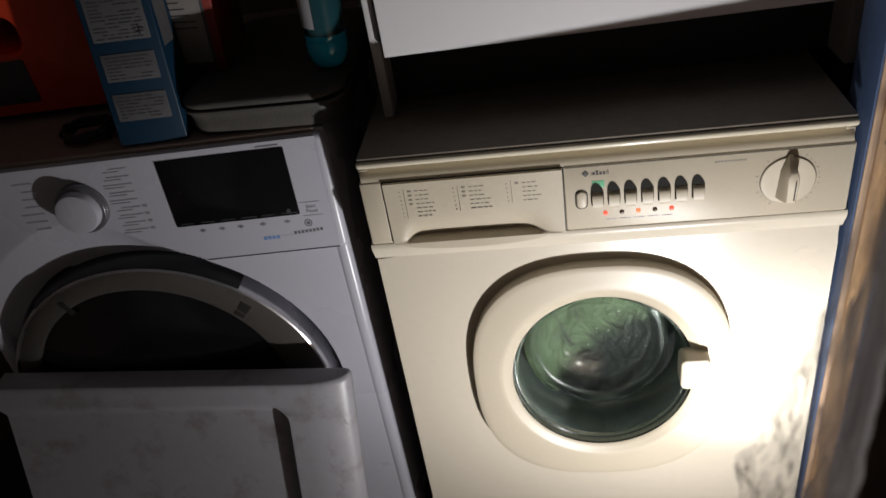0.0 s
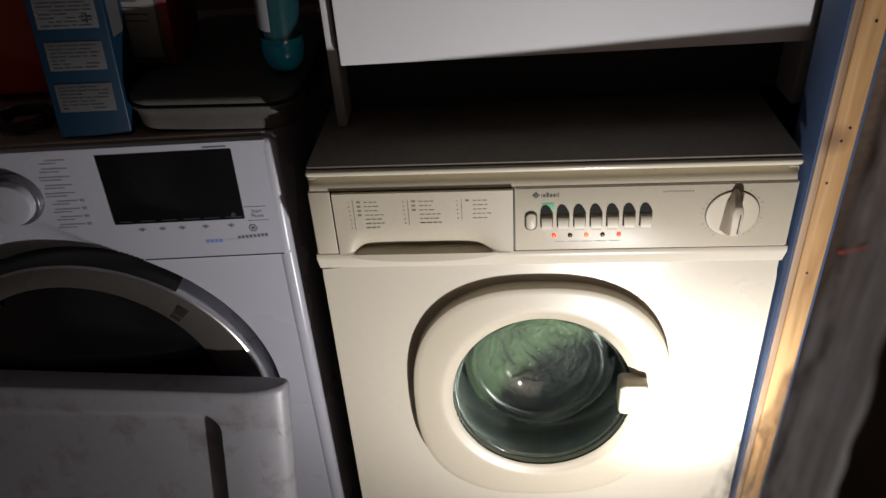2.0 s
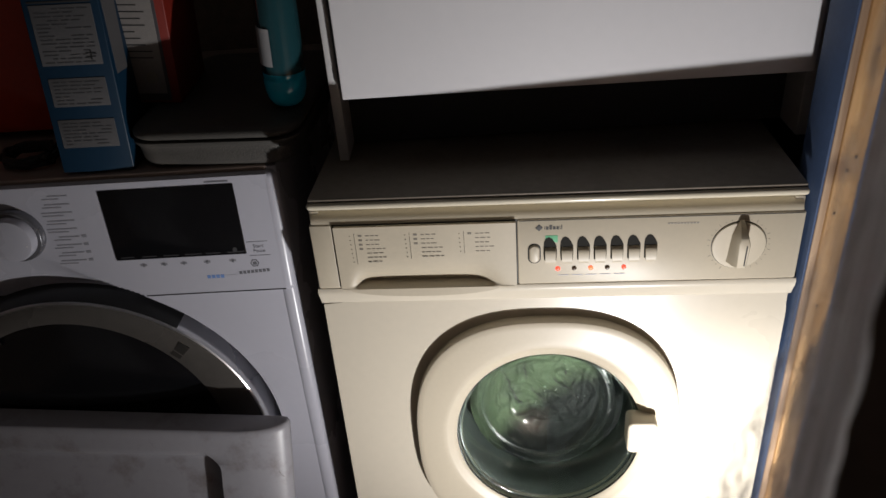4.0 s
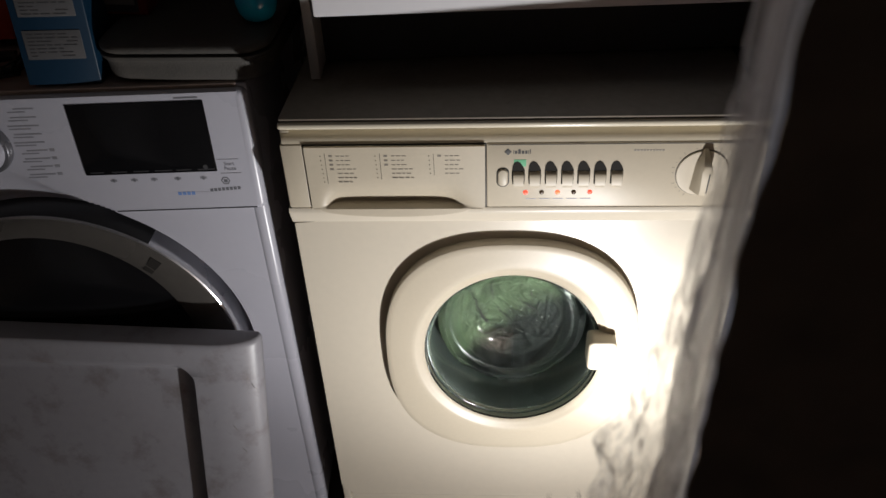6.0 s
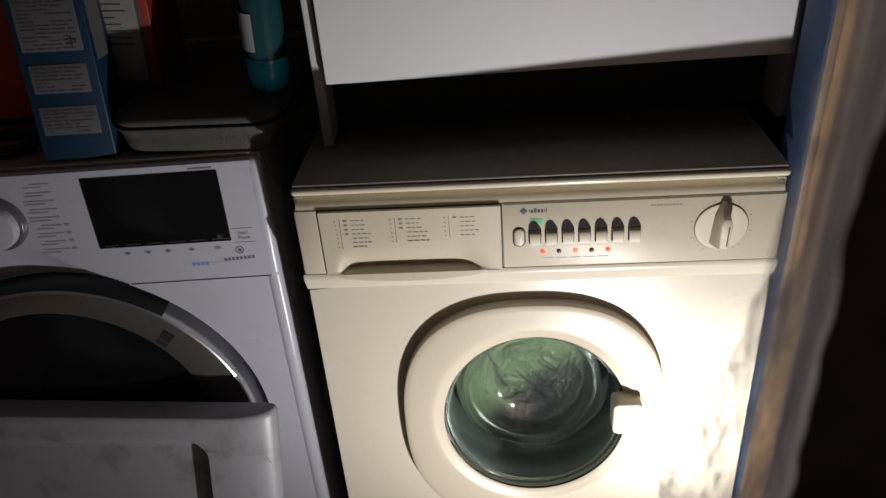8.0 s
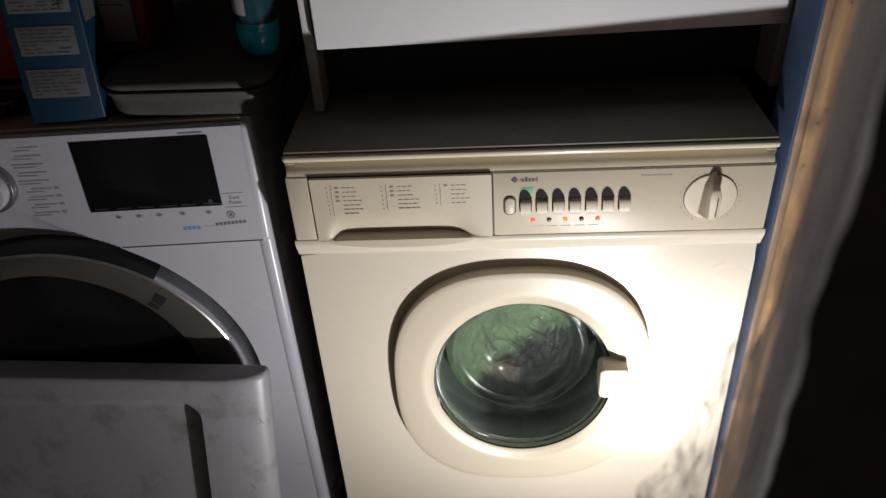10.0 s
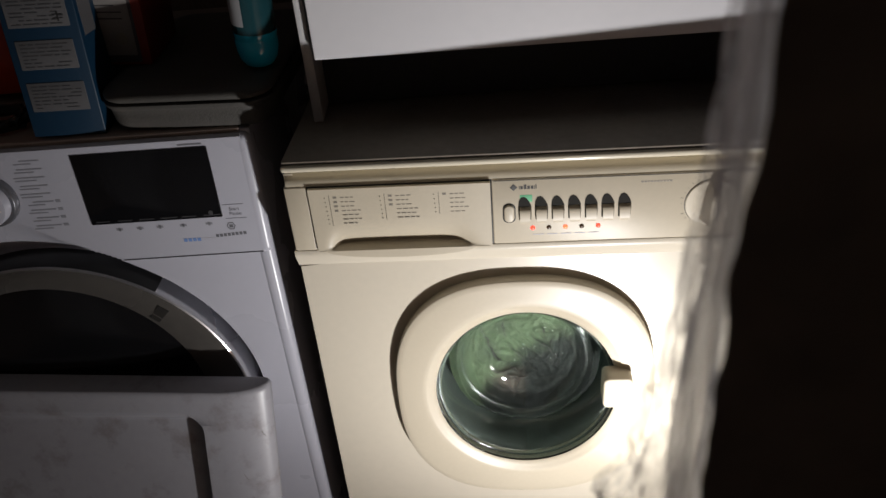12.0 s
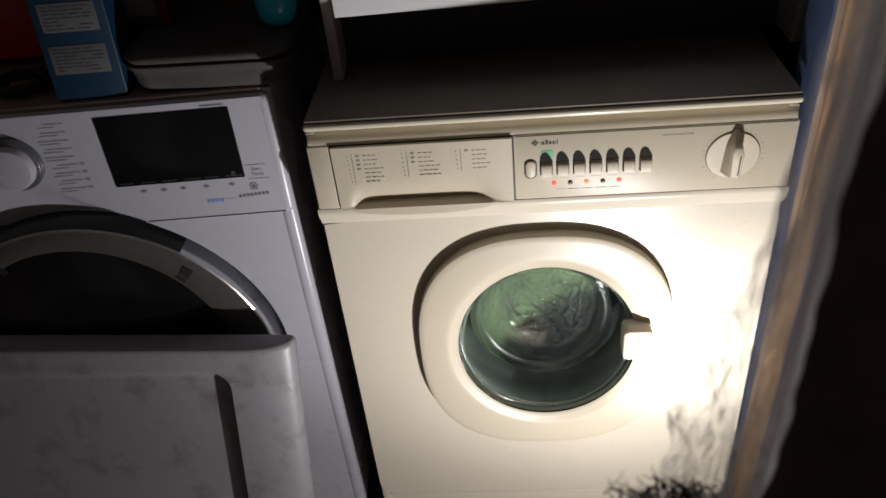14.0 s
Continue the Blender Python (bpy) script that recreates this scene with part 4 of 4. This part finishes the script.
    part("house_mark_core", bars("house_mark_core", [(-0.052, -0.047, 0.737, 0.7415)], y, PRINT_GREY), fascia)
    part("maker_bar", bars("maker_bar", [(-0.073 + 0.0054 * i, -0.069 + 0.0054 * i, 0.7235 + 0.0003 * i, 0.7280 + 0.0003 * i) for i in range(8)], y, PRINT_GREY), fascia)
    part("fascia_seam", bars("fascia_seam", [(-0.208, -0.0135, 0.6964, 0.6980)], -0.0041, PRINT_DARK), fascia, "dark seam along the foot of the fascia")
    # selector knob
    knob = part("selector_knob", disc_stack("selector_knob", -0.357, 0.8015, [(0.037, y), (0.0372, y - 0.004), (0.036, y - 0.009), (0.0345, y - 0.0105), (0.031, y - 0.011)], material("satin_grey_ring", (0.22, 0.22, 0.24), 0.3, metal=0.6, vary=0.05), 56), m, "grey ringed selector knob")
    part("knob_cap", disc_stack("knob_cap", -0.357, 0.8015, [(0.0305, y - 0.010), (0.0300, y - 0.020), (0.0285, y - 0.0235), (0.025, y - 0.0245), (0.008, y - 0.0250)], WHITE, 56), knob, "white knob cap")
    part("knob_dot", disc_stack("knob_dot", -0.335, 0.7945, [(0.0010, y - 0.0240), (0.0010, y - 0.0252)], FLECK, 10), knob)
    slope = Matrix.Translation((0, 0, 0.699)) @ pose(0, 0, 0, -3.0) @ Matrix.Translation((0, 0, -0.699))
    corner = [part("fascia_corner", block("fascia_corner", x0, x1, -0.0042, 0.03, 0.6915, 0.8700, WHITE, 0.0105, 5), m, "rounded white fascia corner") for x0, x1 in ((-0.0240, 0.0), (-0.6, -0.576))]
    for ob in (fascia, disp, knob, *corner):
        ob.matrix_basis = slope @ ob.matrix_basis
    # door
    part("door_recess", disc_stack("door_recess", cx, cz, [(0.2690, 0.040), (0.266, 0.050), (0.250, 0.054), (0.20, 0.056)], BLACK, 96, caps=(False, True)), m, "black recess round the door")
    door = part("door_ring", disc_stack("door_ring", cx, cz, [(0.256, 0.052), (0.2590, -0.004), (0.2585, -0.0125), (0.2565, -0.0175), (0.2545, -0.0188), (0.2528, -0.0178), (0.2515, -0.0150)], CHROME, 96, caps=(False, False)), m, "chrome door ring")
    wx, wz = cx - 0.011, cz + 0.018
    ringrows = [(0.2517, -0.0152, 0.0), (0.246, -0.0178, 0.0), (0.220, -0.0200, 0.5), (0.203, -0.0175, 1.0), (0.2005, -0.0120, 1.0)]
    part("smoky_ring", loft("smoky_ring", [ring(cx + (wx - cx) * f, cz + (wz - cz) * f, r, yy, 96) for r, yy, f in ringrows], SMOKE, (False, False)), door, "smoky brown transparent ring")
    part("dark_window", disc_stack("dark_window", wx, wz, [(0.2006, -0.012), (0.19, -0.016), (0.16, -0.023), (0.11, -0.029), (0.05, -0.032), (0.01, -0.0325)], BLACK_GLOSS, 96, caps=(False, True)), door, "black domed door window")
    for ang, wid in ((118, 1.2), (47, 2.0)):
        a0, a1 = radians(ang - wid), radians(ang + wid)
        rv = [(cx + r * math.cos(a), yy, cz + r * math.sin(a)) for yy in (-0.0170, -0.0199) for r, a in ((0.214, a0), (0.240, a0), (0.240, a1), (0.214, a1))]
        part("ring_rib", finish("ring_rib", rv, [(0, 1, 2, 3), (4, 5, 6, 7), (0, 1, 5, 4), (1, 2, 6, 5), (2, 3, 7, 6), (3, 0, 4, 7)], SMOKE_DARK, smooth=False), door, "dark rib in the smoky ring" if ang == 118 else "")
    # dark finger grip along the top of the ring, and the ribs seen in the ring
    verts, faces = [], []
    na = 40
    for i in range(na + 1):
        a = radians(52 + (128 - 52) * i / na)
        for r, yy in ((0.2645, 0.022), (0.2645, -0.0030), (0.2575, -0.0165), (0.2575, 0.022)):
            verts.append((cx + r * math.cos(a), yy, cz + r * math.sin(a)))
    for i in range(na):
        for k in range(4):
            j = (k + 1) % 4
            faces.append((i * 4 + k, i * 4 + j, i * 4 + 4 + j, i * 4 + 4 + k))
    faces += [(0, 1, 2, 3), tuple(na * 4 + k for k in (3, 2, 1, 0))]
    part("finger_grip", finish("finger_grip", verts, faces, BLACK, angle=50), door, "black finger grip in the chrome ring")
    return m


def leaning_panel():
    """An appliance panel with a rounded side and a shallow sunk middle, leaning on the white machine."""
    m = thing("leaning_appliance_panel", pose(-0.0905, -0.1930, 0.0, -16, 2.5, 0), "scuffed white plastic appliance panel leaning against the white machine", "appliance panel")
    w, h, t = 0.56, 0.535, 0.036
    side = [(-0.010, t), (-0.003, t - 0.001), (0.0, t - 0.004)]
    for i in range(17):
        a = radians(90 * i / 16)
        side.append((-0.072 + 0.072 * math.cos(a), t - 0.006 - (t - 0.006) * math.sin(a) ** 0.9))
    zs = [0.004 + (h - 0.10) * k / 10 for k in range(10)] + [h - 0.10 + 0.092 * k / 30 for k in range(31)] + [h - 0.0045, h - 0.002, h - 0.0006, h]
    verts, faces = [], []
    for z in zs:
        soft = max(0.0, z - (h - 0.008)) / 0.008
        inset = 0.006 * (1 - math.sqrt(max(0.0, 1 - soft * soft)))
        fade = min(1.0, max(0.0, (h - 0.032 - z) / 0.030))
        fade = fade * fade * (3 - 2 * fade)
        bend = 0.030 * max(0.0, 1 - (h - 0.030 - z) / 0.034) ** 2
        row = [(x - inset, y + inset * 0.5 * (1 if y < t * 0.6 else -1)) for x, y in side]
        x0 = -0.096 - bend
        for f in (0.0, 0.12, 0.3, 0.7, 0.88, 1.0):
            g = f * f * (3 - 2 * f)
            row.append((x0 - 0.006 * f, 0.023 * g * fade + inset * 0.5))
        for k in range(1, 25):
            row.append((x0 - 0.006 + (-w - x0 + 0.006) * k / 24, 0.023 * fade * (1 - 0.35 * k / 24) + inset * 0.5))
        row.append((-w, t))
        verts += [(x, y, z + y * math.tan(radians(16)) * (z / h)) for x, y in row]
    n = len(verts) // len(zs)
    for k in range(len(zs) - 1):
        for i in range(n):
            j = (i + 1) % n
            faces.append((k * n + i, k * n + j, (k + 1) * n + j, (k + 1) * n + i))
    faces.append(tuple((len(zs) - 1) * n + i for i in range(n)))
    faces.append(tuple(range(n)))
    part("panel_shell", finish("panel_shell", verts, faces, WHITE_DIRTY, angle=50), m)
    rng = random.Random(3)
    for k, (x, z) in enumerate(((-0.045, 0.40), (-0.014, 0.47), (-0.034, 0.36))):
        pts = [(x + 0.0028 * s * rng.uniform(0.4, 1), -0.0001 + (0.0085 if x > -0.03 else 0.0012), z - 0.003 * s) for s in range(4)]
        part("scratch", tube("scratch", pts, 0.0004, PRINT, 5), m, "dark scratch" if k == 0 else "")
    return m


# ---------------- the wall cabinet ----------------
def cabinet():
    m = thing("white_cabinet", pose(0.0555, 0.077, 0.8625, 0, 0, 2.5), "white cupboard with flush door and open dark foot", "cabinet")
    part("side_board", block("side_board", -0.019, -0.0065, 0.0192, 0.33, 0.0, 0.75, BOARD_EDGE, 0.0012), m)
    part("side_board", block("side_board", 0.562, 0.576, 0.0192, 0.32, 0.0, 0.75, BOARD_EDGE, 0.0012), m)
    part("back_board", block("back_board", -0.0065, 0.562, 0.30, 0.31, 0.0, 0.75, CARCASS_SHADE, 0.001), m)
    part("bottom_shelf", block("bottom_shelf", -0.0065, 0.562, 0.022, 0.30, 0.104, 0.120, CARCASS_SHADE, 0.001), m)
    # added board that darkens the foot like deep shade
    part("foot_shade_board", block("foot_shade_board", -0.0065, 0.562, 0.075, 0.088, 0.0, 0.104, CARCASS_SHADE, 0.001), m, "near-black board added for the shade in the open foot")
    part("top_board", block("top_board", -0.0065, 0.562, 0.02, 0.30, 0.734, 0.75, BOARD_EDGE, 0.001), m)
    part("door", block("door", -0.001, 0.563, 0.0, 0.0185, 0.0905, 0.75, CAB_WHITE, 0.0016, 3), m, "plain white cupboard door")
    return m


# ---------------- things on the white machine ----------------
def grey_case():
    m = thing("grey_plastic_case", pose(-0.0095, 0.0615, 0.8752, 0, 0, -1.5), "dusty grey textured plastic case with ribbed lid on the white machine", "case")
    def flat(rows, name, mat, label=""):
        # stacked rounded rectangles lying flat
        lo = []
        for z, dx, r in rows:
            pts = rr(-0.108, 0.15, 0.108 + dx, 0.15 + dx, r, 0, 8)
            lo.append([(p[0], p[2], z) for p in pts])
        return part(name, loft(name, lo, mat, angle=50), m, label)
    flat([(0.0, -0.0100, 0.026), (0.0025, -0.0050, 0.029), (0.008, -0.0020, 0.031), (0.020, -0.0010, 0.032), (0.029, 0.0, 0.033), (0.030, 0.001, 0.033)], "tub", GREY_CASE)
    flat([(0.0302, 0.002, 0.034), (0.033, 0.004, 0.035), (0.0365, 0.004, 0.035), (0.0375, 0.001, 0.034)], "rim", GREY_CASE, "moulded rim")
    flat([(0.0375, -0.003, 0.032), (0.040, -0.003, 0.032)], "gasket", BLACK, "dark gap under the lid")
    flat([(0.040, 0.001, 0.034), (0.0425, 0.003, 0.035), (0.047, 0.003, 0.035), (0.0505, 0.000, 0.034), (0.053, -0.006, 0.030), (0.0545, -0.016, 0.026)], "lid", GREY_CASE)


def blue_box():
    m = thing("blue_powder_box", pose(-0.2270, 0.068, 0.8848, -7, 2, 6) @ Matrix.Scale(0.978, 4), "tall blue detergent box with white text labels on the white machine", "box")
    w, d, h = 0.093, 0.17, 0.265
    # carton and labels wear colours with the shade already in them
    body = part("carton", block("carton", -w, 0, 0, d, -0.0095, h, SHADED_BLUE, 0.0015), m)
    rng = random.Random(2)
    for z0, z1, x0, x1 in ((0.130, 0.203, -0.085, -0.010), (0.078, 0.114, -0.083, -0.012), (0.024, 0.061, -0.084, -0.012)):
        lab = part("label", slab("label", x0, x1, z0, z1, -0.0008, 0.0, SHADED_WHITE, 0.001, 0.0002), m, "white label of small print")
        rows_ = []
        z = z1 - 0.004
        while z > z0 + 0.004:
            x = x0 + 0.005
            while x < x1 - 0.012:
                e = min(x + rng.uniform(0.006, 0.02), x1 - 0.005)
                if rng.random() < 0.8:
                    rows_.append((x, e, z - 0.0013, z))
                x = e + 0.003
            z -= 0.0046
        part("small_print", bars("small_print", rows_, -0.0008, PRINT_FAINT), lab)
    part("print_cross", bars("print_cross", [(-0.0285, -0.0165, 0.1395, 0.1405), (-0.0285, -0.0165, 0.144, 0.145), (-0.0235, -0.0215, 0.136, 0.148)], -0.0009, PRINT_DARK), m)
    part("top_stripe", slab("top_stripe", -0.086, -0.010, 0.205, 0.2075, -0.0006, 0.0, PRINT_DARK, 0.0005, 0.0002), m)
    # white panel on the side of the carton
    verts = [(0.0006, 0.012, 0.115), (0.0006, 0.05, 0.115), (0.0006, 0.05, 0.262), (0.0006, 0.004, 0.262)]
    verts += [(x - 0.0008, y, z) for x, y, z in verts]
    part("side_label", finish("side_label", verts, [(0, 1, 2, 3), (7, 6, 5, 4), (0, 4, 5, 1), (1, 5, 6, 2), (2, 6, 7, 3), (3, 7, 4, 0)], SHADED_WHITE, smooth=False), m, "white panel on the carton side")


def dark_box():
    m = thing("red_and_grey_box", pose(-0.180, 0.152, 0.9300, 0, 4, 3), "dark red packet with a pale grey information label", "box")
    part("carton", block("carton", -0.105, 0, 0, 0.12, 0, 0.25, CARD_RED, 0.0015), m)
    part("front_sleeve", slab("front_sleeve", -0.104, -0.012, 0.004, 0.249, -0.0008, 0, CARD_DARK, 0.001, 0.0002), m, "dark front sleeve")
    lab = part("label", slab("label", -0.090, -0.016, 0.014, 0.19, -0.0016, 0, material("grey_paper_label", (0.20, 0.185, 0.175), 0.6, vary=0.1, scale=30), 0.001, 0.0002), m, "pale grey label")
    rng = random.Random(6)
    part("small_print", bars("small_print", [(-0.083, -0.083 + rng.uniform(0.04, 0.062), 0.062 + 0.0085 * k, 0.0635 + 0.0085 * k) for k in range(14)], -0.0016, PRINT_DARK), lab)
    part("roundel", disc_stack("roundel", -0.073, 0.036, [(0.011, -0.0014), (0.011, -0.0019), (0.009, -0.0019)], PRINT, 24), lab)
    part("roundel", disc_stack("roundel", -0.032, 0.036, [(0.008, -0.0014), (0.008, -0.0019), (0.006, -0.0019)], PRINT, 24), lab)


def cyan_bottle():
    m = thing("cyan_bottle", pose(-0.0300, 0.133, 0.9300, 0, 3, 0), "dark clear bottle, cyan liquid in its foot, on grey case", "bottle")
    part("liquid_foot", lathe("liquid_foot", [(0.006, 0.0), (0.014, 0.001), (0.020, 0.005), (0.0245, 0.013), (0.0268, 0.024), (0.0272, 0.036), (0.0265, 0.0375), (0.0265, 0.039), (0.0273, 0.0405), (0.0273, 0.047)], CYAN, 48), m, "bright cyan filled foot")
    part("bottle_body", lathe("bottle_body", [(0.0271, 0.047), (0.0268, 0.07), (0.0262, 0.11), (0.025, 0.15), (0.020, 0.175), (0.012, 0.187), (0.011, 0.20)], BOTTLE_DARK, 48), m)
    part("cap", lathe("cap", [(0.013, 0.199), (0.0135, 0.203), (0.0135, 0.222), (0.012, 0.225)], BLACK, 32), m)
    # curved paper label
    verts, faces = [], []
    for i in range(15):
        a = radians(195 + 62 * i / 14)
        for r in (0.0278, 0.0272):
            for z in (0.058, 0.105):
                verts.append((r * math.cos(a), r * math.sin(a), z))
    for i in range(14):
        b = i * 4
        for p, q in ((0, 1), (3, 2), (2, 0), (1, 3)):
            faces.append((b + p, b + q, b + 4 + q, b + 4 + p))
    part("label", finish("label", verts, faces, LABEL_WHITE, angle=60), m, "white barcode label")


def red_can():
    """A plastic can with a grip hole through its shoulder."""
    m = thing("red_plastic_can", pose(-0.352, 0.20, 0.8752, 0, 0, 3), "orange-red plastic fuel can with a grip hole", "can")
    hx, hz = -0.160, 0.126
    n = 64
    w, h, d = 0.28, 0.30, 0.12
    def outline(grow, y):
        pts = []
        for i in range(n):
            a = 2 * math.pi * i / n
            c, s = math.cos(a), math.sin(a)
            t = min((-0.004 + grow - hx) / max(c, 1e-6) if c > 0 else (hx + w + grow) / max(-c, 1e-6), (h + grow - hz) / max(s, 1e-6) if s > 0 else (hz - 0.004 + grow) / max(-s, 1e-6))
            pts.append((hx + t * c, y, hz + t * s))
        return pts
    def hole(r, y):
        return ring(hx, hz, r, y, n, 1.05, 1.0, 2.6)
    lo = [hole(0.027, 0.0), hole(0.032, -0.006), outline(-0.012, -0.006), outline(-0.003, -0.001), outline(0, 0.010), outline(0, d - 0.01), outline(-0.004, d), hole(0.032, d), hole(0.027, d - 0.006)]
    lo.append(lo[0])
    part("can_body", loft("can_body", lo, RED_PLASTIC, (False, False), 45), m)
    part("label", slab("label", hx - 0.05, hx + 0.02, hz - 0.10, hz - 0.035, -0.008, -0.0055, CARD_DARK, 0.003, 0.0004), m, "black label")
    tin = thing("pale_tub", pose(-0.52, 0.37, 0.8752), "pale plastic tub standing behind the red can", "tub")
    part("tub_wall", lathe("tub_wall", [(0.055, 0), (0.058, 0.004), (0.062, 0.105), (0.06, 0.108), (0.056, 0.106)], SHADED_WHITE, 40), tin)


def black_cable():
    m = thing("black_cable_coil", pose(-0.385, 0.105, 0.8752), "coil of black cable beside the blue box", "cable")
    pts = []
    for i in range(90):
        a = i * 0.28
        pts.append((0.035 * math.cos(a) * (1 + 0.1 * math.sin(i)), 0.028 * math.sin(a), 0.004 + 0.004 * (i // 22) + 0.001 * math.sin(i * 1.7)))
    part("cable", tube("cable", pts, 0.0042, BLACK, 8), m)


def red_glints():
    # invented red rod and dark shaft standing for unidentified orange-red glints
    m = thing("red_glint_piece", pose(0.715, 0.10, 0.0), "made-up red piece for the orange-red glints behind the timber post", "tool")
    g = part("handle", lathe("handle", [(0.001, 0), (0.0045, 0.002), (0.0055, 0.012), (0.0045, 0.030), (0.005, 0.046), (0.002, 0.050)], material("glossy_red_rod", (0.22, 0.025, 0.01), 0.12, vary=0.05), 24), m, "glossy red rod made for the glints")
    g.matrix_basis = pose(-0.015, -0.03, 0.665, 0, 85, 12)
    part("shaft", block("shaft", 0.04, 0.048, -0.02, -0.012, 0.0, 0.655, BLACK, 0.001), m)


room()
timber_post()
broken_wall()
cream_machine()
white_machine()
leaning_panel()
cabinet()
grey_case()
blue_box()
dark_box()
cyan_bottle()
red_can()
black_cable()
red_glints()
